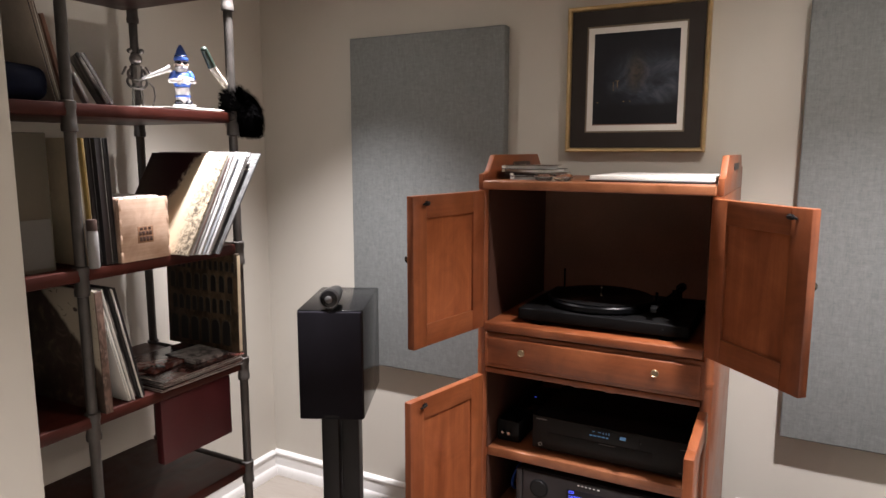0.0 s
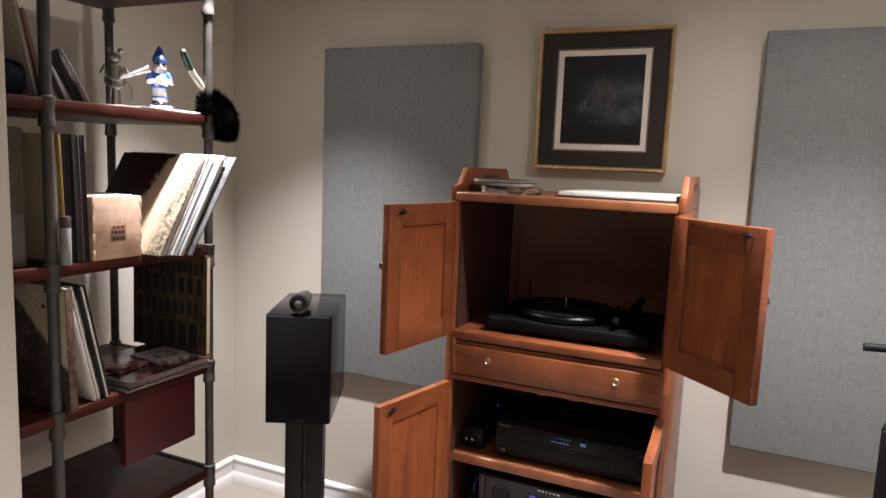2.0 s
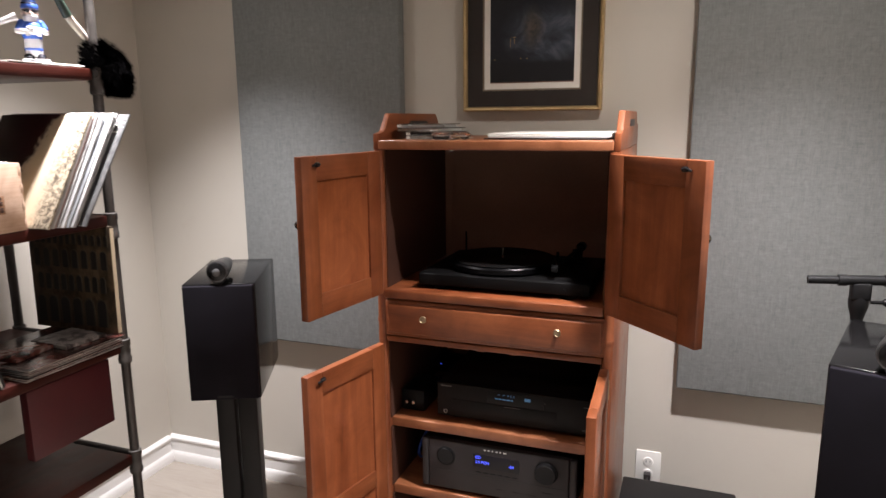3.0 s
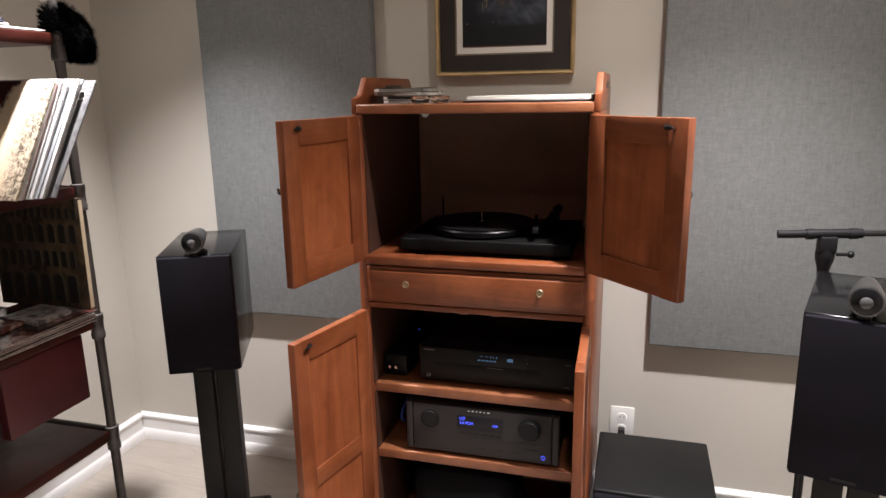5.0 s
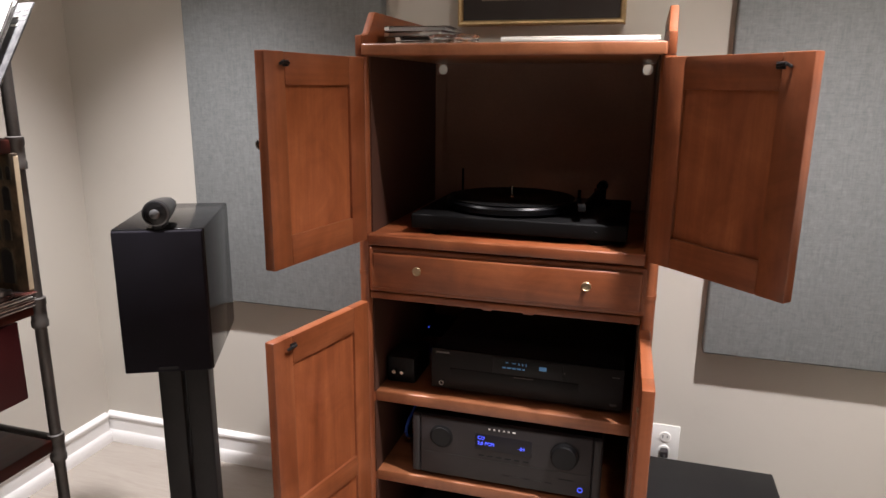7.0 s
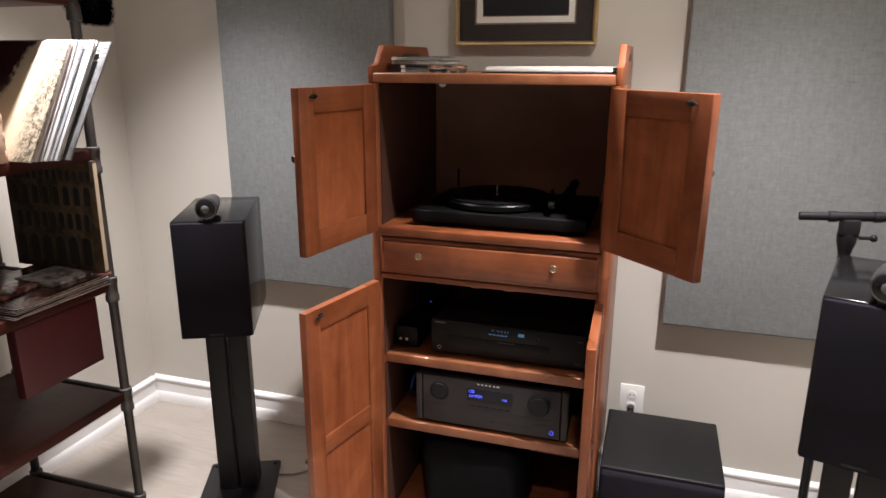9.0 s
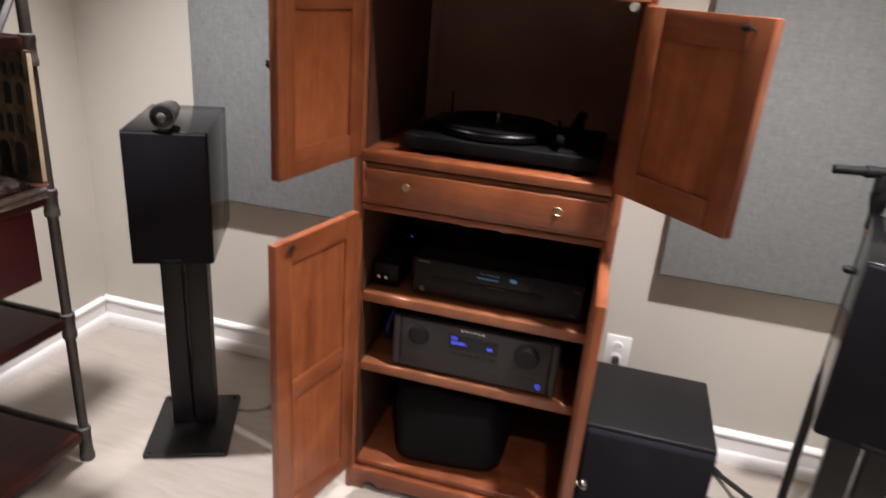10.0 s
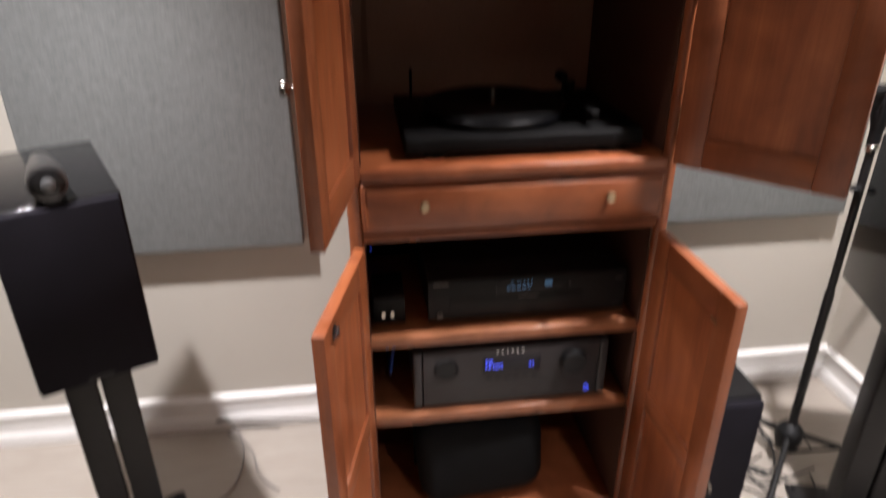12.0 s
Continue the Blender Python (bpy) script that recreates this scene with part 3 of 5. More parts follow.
    part("lower_back", box(B(), (ix0, CB - 0.011, 0.092), (ix1, CB - 0.005, 0.972)), BACKING, cab)
    # thin sheets added over the inner sides; their dark colour deepens the interior shade
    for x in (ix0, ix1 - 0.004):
        part("inner_lining", box(B(), (x, CF + 0.016, 0.996), (x + 0.004, CB - 0.017, 1.367)), SHADE_LINING, cab, "added inner side sheet, coloured dark for the compartment's shade")
        part("inner_lining", box(B(), (x, CF + 0.016, 0.411), (x + 0.004, CB - 0.012, 0.590)), SHADE_LINING, cab, "added inner side sheet, coloured dark for the compartment's shade")
        part("inner_lining", box(B(), (x, CF + 0.016, 0.618), (x + 0.004, CB - 0.012, 0.848)), SHADE_LINING, cab, "added inner side sheet, coloured dark for the compartment's shade")
        part("inner_lining", box(B(), (x, CF + 0.016, 0.092), (x + 0.004, CB - 0.012, 0.383)), SHADE_LINING, cab, "added inner side sheet, coloured dark for the compartment's shade")
    # drawer
    dr = new("drawer")
    dr.parent = cab
    lip = box(B(), (1.289, CF + 0.002, 0.866), (1.878, CF + 0.018, 0.967), 0.0055, 3)
    part("drawer_front", box(lip, (1.299, CF - 0.006, 0.876), (1.868, CF + 0.006, 0.957), 0.006, 3), WOOD["x"], dr)
    part("drawer_box", box(B(), (1.31, CF + 0.018, 0.872), (1.85, -0.12, 0.955)), WOOD["y"], dr)
    for x in (1.407, 1.761):
        k = part("knob", lathe(B(), [(0.0, 0.0), (0.0052, 0.0), (0.0046, 0.006), (0.0080, 0.009), (0.0098, 0.0115), (0.0098, 0.0135), (0.0082, 0.0150), (0.0070, 0.0135), (0.0, 0.0125)],
                               pose(0, 0, 0, 90, 0, 0)), OLD_BRASS, dr, "round brass knob with a sunk face")
        k.matrix_basis = pose(x, CF - 0.006, 0.925)
        part("knob_face", lathe(B(), [(0.0, 0.0140), (0.0045, 0.0138), (0.0068, 0.0132), (0.0068, 0.0120)], pose(x, CF - 0.006, 0.925, 90, 0, 0)), BRASS, dr, "dull brass inset")
    # stops under the drawer rail and upper shelf
    for x in (1.55, 1.64):
        part("latch_stop", box(B(), (x - 0.012, CF + 0.03, 0.836), (x + 0.012, CF + 0.055, 0.848), 0.003), WOOD["y"], cab)
    cabinet_door(cab, (1.283, CF - 0.010), -100.5, 0.985, 1.364, 0.298, 1, 1)
    cabinet_door(cab, (1.879, CF - 0.012), -45.5, 0.985, 1.362, 0.288, -1, 1)
    cabinet_door(cab, (1.283, CF - 0.010), -103.0, 0.094, 0.846, 0.298, 1, 2)
    cabinet_door(cab, (1.878, CF - 0.012), -88.5, 0.094, 0.846, 0.287, -1, 2, True)
    return cab


audio_cabinet()


# ---- hi-fi in the cabinet ----
def turntable():
    t = thing("turntable", pose(1.604, -0.343, 0.996), "black record player without lid, in the dark cabinet", "turntable")
    part("plinth", box(B(), (-0.227, -0.170, 0.012), (0.227, 0.170, 0.044), 0.004, 3), TT_BLACK, t)
    for x in (-0.17, 0.17):
        for y in (-0.14, 0.12):
            part("foot", lathe(B(), [(0.0, 0.0), (0.022, 0.0), (0.025, 0.006), (0.02, 0.019), (0.0, 0.019)], pose(x, y, 0)), TT_BLACK, t)
    part("platter", lathe(B(), [(0.0, 0.046), (0.14, 0.046), (0.148, 0.050), (0.149, 0.062), (0.146, 0.066), (0.0, 0.066)], pose(-0.035, -0.017, 0), 48), TT_PLATTER, t, "thick black platter")
    part("mat", lathe(B(), [(0.0, 0.0665), (0.140, 0.0665), (0.142, 0.069), (0.05, 0.069), (0.048, 0.068), (0.0, 0.068)], pose(-0.035, -0.017, 0), 48), TT_BLACK, t)
    part("spindle", lathe(B(), [(0.005, 0.068), (0.0034, 0.070), (0.0034, 0.092), (0.0, 0.095)], pose(-0.035, -0.017, 0)), CHROME, t, "shiny metal spindle")
    arm = part("tonearm_base", lathe(B(), [(0.0, 0.046), (0.03, 0.046), (0.03, 0.052), (0.014, 0.056), (0.014, 0.080), (0.0, 0.082)], pose(0.155, 0.09, 0)), TT_BLACK, t)
    bm = B()
    rod(bm, (0.155, 0.14, 0.078), (0.135, -0.12, 0.074), 0.0042, seg=10)
    obox(bm, pose(0.132, -0.135, 0.072, 0, 0, 8), (0.016, 0.04, 0.012), 0.002)
    part("tonearm", bm, TT_BLACK, t, "slim black tonearm")
    part("counterweight", rod(B(), (0.156, 0.14, 0.078), (0.157, 0.165, 0.078), 0.013), TT_BLACK, t)
    part("power_stud", rod(B(), (0.165, -0.187, 0.03), (0.165, -0.184, 0.03), 0.004, seg=10), TT_BLACK, t)
    part("arm_rest", rod(B(), (0.115, 0.0, 0.046), (0.115, 0.0, 0.088), 0.004, seg=8), TT_BLACK, t)
    part("lid_hinge_post", rod(B(), (-0.19, 0.13, 0.046), (-0.19, 0.13, 0.11), 0.003, seg=8), TT_BLACK, t)


def receiver():
    r = thing("av_receiver", pose(1.597, -0.503, 0.411), "charcoal audio receiver with a lit blue display", "receiver")
    part("case", box(B(), (-0.214, 0.006, 0.014), (0.214, 0.36, 0.154), 0.003), SATIN_BLACK, r)
    part("fascia", box(B(), (-0.197, -0.012, 0.012), (0.197, 0.006, 0.156), 0.004, 3), CHARCOAL, r)
    for x in (-0.2075, 0.2075):
        part("end_cap", box(B(), (x - 0.010, -0.0125, 0.0115), (x + 0.010, 0.0055, 0.1565), 0.005, 3), CHARCOAL, r)
    part("window", box(B(), (-0.066, -0.0135, 0.093), (0.064, -0.0115, 0.132), 0.0008), DISPLAY_BLACK, r)
    part("groove", box(B(), (-0.185, -0.0126, 0.0675), (0.185, -0.0115, 0.0690)), SLOT, r)
    for x, rr, tall in ((-0.146, 0.025, 0.004), (0.137, 0.029, 0.018)):
        part("dial", lathe(B(), [(rr + 0.003, 0.0), (rr + 0.003, 0.002), (rr, 0.003), (rr * 0.97, tall - 0.002), (rr * 0.9, tall), (0.0, tall)], pose(x, -0.012, 0.111, 90, 0, 0)), MATT_BLACK, r, "round black control dial")
    for x, wd in ((-0.033, 0.006), (-0.022, 0.006), (-0.011, 0.005), (0.0, 0.006), (0.011, 0.006), (0.023, 0.009)):
        part("maker_mark", box(B(), (x - wd / 2 + 0.001, -0.0128, 0.1450), (x + wd / 2 - 0.001, -0.0118, 0.1480)), PLATE, r, "pale printed mark")
    for words, x, z in (("CD", -0.060, 0.1195), ("2.0 PCM", -0.060, 0.1060), ("-54", 0.034, 0.1060)):
        lettering("display_text", words, 0.0112, BLUE_GLOW, r, pose(x, -0.0139, z, 90, 0, 0))
    bm = B()
    lathe(bm, [(0.0046, 0.0), (0.0046, 0.0012), (0.0060, 0.0012), (0.0060, 0.0)], pose(0.174, -0.0122, 0.032, 90, 0, 0), 20)
    part("power_ring", bm, BLUE_GLOW, r, "glowing blue power ring")
    for k in range(5):
        part("printed_mark", box(B(), (0.0 + 0.024 * k, -0.0126, 0.036), (0.015 + 0.024 * k, -0.0117, 0.0378)), SLOT if k % 2 else VINYL_BLACK, r)
    for k in range(6):
        part("button", box(B(), (-0.058 + 0.0205 * k, -0.0138, 0.0775), (-0.044 + 0.0205 * k, -0.0117, 0.0805), 0.0006), MATT_BLACK, r)
    part("printed_mark", box(B(), (0.126, -0.0126, 0.050), (0.158, -0.0117, 0.0517)), VINYL_BLACK, r)
    for x in (-0.17, 0.17):
        for y in (0.03, 0.3):
            part("foot", rod(B(), (x, y, 0), (x, y, 0.015), 0.018), MATT_BLACK, r)


def disc_player():
    p = thing("disc_player", pose(1.632, -0.478, 0.618), "slim black disc player with a dim lit display", "disc player")
    part("case", box(B(), (-0.213, 0.006, 0.012), (0.213, 0.30, 0.107), 0.003), SATIN_BLACK, p)
    part("fascia", box(B(), (-0.215, -0.010, 0.011), (0.215, 0.006, 0.108), 0.003), MATT_BLACK, p)
    part("window", box(B(), (-0.07, -0.0115, 0.066), (0.085, -0.0095, 0.104), 0.0006), MATT_BLACK, p)
    part("tray", box(B(), (-0.17, -0.0112, 0.030), (0.12, -0.0095, 0.064), 0.001), MATT_BLACK, p)
    part("maker_mark", box(B(), (-0.203, -0.0108, 0.098), (-0.172, -0.0098, 0.1015)), DIMMARK, p, "faint printed mark")
    part("button", lathe(B(), [(0.0042, 0), (0.0042, 0.002), (0.0055, 0.002), (0.0055, 0)], pose(-0.19, -0.010, 0.025, 90, 0, 0), 16), GREYCARD, p)
    for x0, x1, z0, z1 in ((-0.040, -0.034, 0.093, 0.0945), (-0.026, -0.018, 0.093, 0.0945), (-0.012, -0.010, 0.090, 0.096), (-0.004, -0.002, 0.090, 0.096), (0.004, 0.006, 0.090, 0.096), (-0.048, -0.040, 0.080, 0.0835),
                           (-0.037, -0.029, 0.080, 0.0835), (-0.026, -0.018, 0.080, 0.0835), (-0.015, -0.006, 0.080, 0.0835), (-0.003, 0.003, 0.080, 0.0835), (0.034, 0.050, 0.084, 0.093)):
        part("display_bar", box(B(), (x0, -0.0122, z0), (x1, -0.0113, z1)), CYAN_GLOW, p, "dim cyan display segment")
    part("printed_mark", box(B(), (-0.022, -0.0118, 0.060), (0.022, -0.0108, 0.0612)), DIMMARK, p)
    part("printed_mark", box(B(), (0.088, -0.0118, 0.083), (0.0905, -0.0108, 0.0855)), DIMMARK, p)
    part("printed_mark", box(B(), (0.190, -0.0108, 0.088), (0.206, -0.0098, 0.0895)), DIMMARK, p)
    part("printed_mark", box(B(), (0.188, -0.0108, 0.022), (0.203, -0.0098, 0.027)), SLOT, p)
    for x in (-0.17, 0.17):
        for y in (0.03, 0.25):
            part("foot", rod(B(), (x, y, 0), (x, y, 0.013), 0.018), MATT_BLACK, p)


def phono_box():
    p = thing("phono_preamp", pose(1.336, -0.47, 0.618), "small black preamp box with two silver plugs in front", "preamp")
    part("case", box(B(), (-0.034, 0.0, 0.003), (0.034, 0.12, 0.066), 0.003), MATT_BLACK, p)
    for x in (-0.013, 0.006):
        part("plug", rod(B(), (x, -0.014, 0.033), (x, 0.0, 0.033), 0.0045, seg=12), CHROME, p, "silver plug tip")
    for x in (-0.028, 0.028):
        part("foot", rod(B(), (x, 0.02, 0), (x, 0.02, 0.004), 0.005, seg=10), MATT_BLACK, p)
    b = thing("network_box", pose(1.306, -0.155, 0.618), "small black box with a blue indicator at the cabinet back", "network box")
    part("case", box(B(), (-0.010, 0.0, 0.0), (0.10, 0.07, 0.045), 0.004), MATT_BLACK, b)
    part("indicator", box(B(), (-0.0025, -0.0015, 0.027), (0.0025, 0.0005, 0.031)), DIM_BLUE, b, "tiny blue light")


def carry_case():
    """A soft black case lying low in the bottom compartment."""
    bm = box(B(), (-0.155, -0.10, 0.004), (0.155, 0.12, 0.255), 0.06, 5)
    for v in bm.verts:
        w = mathutils_wobble(v.co)
        v.co += w
    c = thing("soft_case", pose(1.54, -0.405, 0.092), "soft black fabric case standing in the lowest compartment", "case")
    part("body", bm, CASE_BLACK, c)
    part("zip", tube_ring(0.150, 0.250, -0.0), CASE_BLACK, c)


def mathutils_wobble(co):
    return Vector((0.006 * math.sin(23 * co.z + 9 * co.y), 0.008 * math.sin(17 * co.x + 11 * co.z), 0.006 * math.sin(15 * co.x + 5)))


def tube_ring(hx, hz, y):
    bm = B()
    pts = [(-hx, 0.06), (-hx, hz - 0.05), (-hx + 0.045, hz), (hx - 0.045, hz), (hx, hz - 0.05), (hx, 0.06)]
    for a, b in zip(pts, pts[1:]):
        rod(bm, (a[0], y, a[1]), (b[0], y, b[1]), 0.008, seg=8)
    return bm


turntable()
receiver()
disc_player()
phono_box()
carry_case()
tube("blue_cable", [(1.33, -0.20, 0.416), (1.335, -0.36, 0.420), (1.332, -0.44, 0.45), (1.338, -0.43, 0.51), (1.36, -0.36, 0.55), (1.365, -0.2, 0.54)], 0.004, CABLE_BLUE,
     None, "thin blue network cable looping beside the receiver", "cable")


# ---- things on the cabinet ----
def cd_case(m, mt):
    c = thing("cd_case", m, "clear plastic compact disc case in a small stack", "cd case", "stacked discs")
    part("booklet", box(B(), (-0.06, -0.058, 0.0012), (0.06, 0.058, 0.007)), mt, c)
    part("shell", box(B(), (-0.071, -0.0625, 0.0), (0.071, 0.0625, 0.0012)), GREYCARD, c)
    part("lid", box(B(), (-0.071, -0.0625, 0.0075), (0.071, 0.0625, 0.0098), 0.0008), PLASTIC_SLEEVE, c, "clear lid")
    part("spine", box(B(), (-0.071, -0.0625, 0.0012), (-0.061, 0.0625, 0.0075)), PAPER, c)


for k, (cx, cy, turn, mt) in enumerate(((1.402, -0.402, -5, GREYCARD), (1.392, -0.392, 3, BLACKCARD), (1.376, -0.396, -12, PAPER), (1.368, -0.396, 4, GREYCARD))):
    cd_case(pose(cx, cy, 1.3913 + 0.0101 * k, 0, 0, turn), mt)


def dish(x, y):
    d = thing("glass_candle_dish", pose(x, y, 1.3912), "small round clear glass dish beside the discs", "glass dish", "glass dishes")
    part("bowl", lathe(B(), [(0.0, 0.0), (0.018, 0.0), (0.024, 0.003), (0.0270, 0.011), (0.0258, 0.0175), (0.0205, 0.0185), (0.0180, 0.0120), (0.0, 0.0085)]), CLEAR, d)


dish(1.440, -0.498)
dish(1.492, -0.500)
for k, mt in enumerate((BLACKCARD, GREYCARD, PAPER, PAPER)):
    solid("record_sleeve", box(B(), (-0.155, -0.155, 0.0), (0.155, 0.155, 0.0036), 0.001), mt, "flat twelve inch record sleeve in a low pile" if mt != PAPER else "white twelve inch record sleeve on a low pile",
          "record", group="records on the cabinet", m=pose(1.706 + 0.002 * k, -0.325 + 0.004 * k, 1.3912 + 0.0039 * k, 0, 0, (-2, 1.5, 0.4, -0.8)[k]))


# ---- loudspeakers ----
def loudspeaker(x, y, angle, stand, group="loudspeakers"):
    """Front face through (x, y) at its middle, facing -y before the turn. stand: the same for the middle of the base's front edge."""
    stand_h = 0.632
    s = thing("loudspeaker", pose(x, y, stand_h, 0, 0, angle), "gloss black stand-mount loudspeaker with a tweeter pod on top", "loudspeaker", group)
    w, h, d = 0.205, 0.352, 0.355
    part("cabinet_shell", box(B(), (-w / 2, 0.004, 0), (w / 2, d, h), 0.004, 3), GLOSS_BLACK, s)
    part("grille", box(B(), (-w / 2 + 0.003, -0.009, 0.003), (w / 2 - 0.003, 0.004, h - 0.003), 0.004, 3), GRILLE, s, "black cloth grille")
    part("name_badge", box(B(), (-0.022, -0.0096, 0.010), (0.022, -0.0088, 0.016)), SATIN_BLACK, s)
    pod = part("tweeter_pod", lathe(B(), [(0.0, -0.125), (0.009, -0.122), (0.018, -0.10), (0.0255, -0.05), (0.0300, 0.0), (0.0308, 0.020), (0.0300, 0.027), (0.0275, 0.031), (0.0, 0.031)], pose(0, 0.028, h + 0.036, 90, 0, 0), 32), POD_METAL, s, "tapered satin metal tweeter housing")
    part("tweeter_ring", lathe(B(), [(0.0258, 0.0), (0.0300, 0.0), (0.0292, 0.0045), (0.0262, 0.0058)], pose(0, 0.002, h + 0.036, 90, 0, 0), 32), DARK_METAL, pod, "dull metal ring")
    part("tweeter_mesh", lathe(B(), [(0.0262, 0.0), (0.0245, 0.0050), (0.0170, 0.0085), (0.0, 0.0105)], pose(0, 0.0, h + 0.036, 90, 0, 0), 32), GLOSS_BLACK, pod, "domed black mesh")
    part("tweeter_dome", lathe(B(), [(0.0115, 0.0090), (0.0108, 0.0122), (0.0075, 0.0148), (0.0, 0.0160)], pose(0, 0.0, h + 0.036, 90, 0, 0), 24), DOME_METAL, pod, "small grey dome behind the mesh")
    part("pod_foot", box(B(), (-0.013, 0.0, h - 0.002), (0.013, 0.065, h + 0.014), 0.005), SATIN_BLACK, s)
    st = thing("speaker_stand", pose(stand[0], stand[1], 0, 0, 0, stand[2]), "black steel speaker stand with twin pillars and a flat base", "speaker stand", "speaker stands")
    bp = part("base_plate", prism(B(), rounded(-0.1215, 0.1215, 0.0, 0.314, 0.012), "z", 0.0, 0.011, 0.002), SATIN_BLACK, st)
    for bx, by in ((-0.103, 0.018), (0.103, 0.018), (0.103, 0.296), (-0.103, 0.296)):
        part("spike_bolt", rod(B(), (bx, by, 0.011), (bx, by, 0.0155), 0.007, seg=10), SATIN_BLACK, bp)
    for a, b in ((-0.0645, -0.004), (0.004, 0.0645)):
        part("pillar", box(B(), (a, 0.152, 0.011), (b, 0.218, 0.622), 0.005, 3), SATIN_BLACK, st)
    part("top_plate", box(B(), (-0.085, 0.03, 0.622), (0.085, 0.28, 0.6318), 0.001), SATIN_BLACK, st)
    return s


def rounded(x0, x1, y0, y1, r, n=5):
    out = []
    for cx, cy, a0 in ((x1 - r, y1 - r, 0), (x0 + r, y1 - r, 90), (x0 + r, y0 + r, 180), (x1 - r, y0 + r, 270)):
        for k in range(n + 1):
            a = radians(a0 + 90 * k / n)
            out.append((cx + r * math.cos(a), cy + r * math.sin(a)))
    return out


loudspeaker(0.793, -0.605, 25.5, (0.781, -0.606, 24.0))
loudspeaker(2.409, -0.792, -16.5, (2.417, -0.794, -16.5))


# ---- subwoofer ----
def subwoofer():
    s = thing("subwoofer", pose(2.065, -0.345, 0), "black cube subwoofer with a matt top beside the cabinet", "subwoofer")
    part("cabinet_shell", box(B(), (-0.159, -0.160, 0.02), (0.159, 0.169, 0.365), 0.006, 3), VINYL_BLACK, s)
    part("grille", box(B(), (-0.157, -0.183, 0.022), (0.157, -0.160, 0.360), 0.012, 4), GRILLE, s, "black cloth grille")
    for x in (-0.13, 0.13):
        for y in (-0.13, 0.14):
            part("foot", rod(B(), (x, y, 0), (x, y, 0.021), 0.018, 0.022), MATT_BLACK, s)


subwoofer()


# ---- microphone boom stand ----
def mic_stand():
    m = thing("boom_stand", pose(2.434, -0.376, 0), "black tripod microphone stand with a horizontal boom arm", "microphone stand")
    part("pole", rod(B(), (0, 0, 0.03), (0, 0, 0.99), 0.0095), SATIN_BLACK, m)
    part("lower_tube", rod(B(), (0, 0, 0.05), (0, 0, 0.56), 0.0115), SATIN_BLACK, m)
    part("hub", lathe(B(), [(0.0115, 0.062), (0.028, 0.066), (0.035, 0.088), (0.035, 0.120), (0.022, 0.138), (0.0115, 0.142)]), MATT_BLACK, m, "black plastic tripod hub")
    for a in (110, 229, 348):
        c, s = math.cos(radians(a)), math.sin(radians(a))
        leg = part("leg", rod(B(), (0.03 * c, 0.03 * s, 0.104), (0.30 * c, 0.30 * s, 0.012), 0.008, seg=12), SATIN_BLACK, m)
        part("foot", rod(B(), (0.285 * c, 0.285 * s, 0.017), (0.315 * c, 0.315 * s, 0.0105), 0.0105, seg=12), MATT_BLACK, leg, "rubber foot")
        part("strut", rod(B(), (0.012 * c, 0.012 * s, 0.038), (0.15 * c, 0.15 * s, 0.062), 0.004, seg=8), SATIN_BLACK, m)
    part("collar", lathe(B(), [(0.0095, 0.925), (0.014, 0.928), (0.014, 0.936), (0.0095, 0.94)]), CHROME, m, "dull metal collar")
    part("tilt_joint", lathe(B(), [(0.0, 0.938), (0.0135, 0.94), (0.0135, 0.972), (0.016, 0.985), (0.021, 1.003), (0.022, 1.018), (0.020, 1.030), (0.0, 1.034)]), MATT_BLACK, m)
    part("joint_cheek", box(B(), (-0.020, -0.020, 1.020), (0.022, 0.014, 1.064), 0.007, 3), MATT_BLACK, m)
    knob = part("tilt_knob", rod(B(), (0.02, -0.02, 1.020), (0.046, -0.016, 1.020), 0.0045, seg=12), MATT_BLACK, m)
    part("knob_ball", ball(B(), (0.052, -0.0155, 1.020), 0.0088, (1, 1, 1)), MATT_BLACK, knob)
    part("height_knob", ball(B(), (-0.020, -0.012, 0.84), 0.012, (1.2, 1, 0.8)), MATT_BLACK, m)
    part("boom_arm", rod(B(), (0.05, -0.0045, 1.0695), (0.36, 0.014, 1.081), 0.0078, seg=14), SATIN_BLACK, m)
    part("boom_grip", rod(B(), (-0.112, -0.0145, 1.0632), (-0.045, -0.010, 1.0658), 0.0102, seg=16), MATT_BLACK, m, "rubber boom end")
    part("boom_sleeve", rod(B(), (-0.048, -0.010, 1.0657), (0.075, -0.003, 1.0705), 0.0118, seg=16), MATT_BLACK, m)
    for x in (-0.040, 0.055):
        part("sleeve_ring", rod(B(), (x - 0.009, -0.0095 + x * 0.06, 1.0672 + x * 0.038), (x + 0.009, -0.0085 + x * 0.06, 1.0680 + x * 0.038), 0.0136, seg=16), MATT_BLACK, m)


mic_stand()


# ---- floor cables ----
tube("speaker_cable", [(0.845, -0.030, 0.040), (0.877, -0.030, 0.045), (0.914, -0.030, 0.039), (0.98, -0.032, 0.030), (1.08, -0.034, 0.020), (1.20, -0.050, 0.008)], 0.0032, CABLE_GREY, None, "grey cable lying along the skirting", "cable")
tube("speaker_cable", [(0.846, -0.0305, 0.034), (0.862, -0.034, 0.022), (0.877, -0.045, 0.006), (0.893, -0.083, 0.005), (0.905, -0.135, 0.005), (0.911, -0.185, 0.005), (0.902, -0.27, 0.005), (0.86, -0.335, 0.005), (0.78, -0.350, 0.005), (0.70, -0.34, 0.005)],
     0.0032, CABLE_GREY, None, "grey cable looping over the floor", "cable")
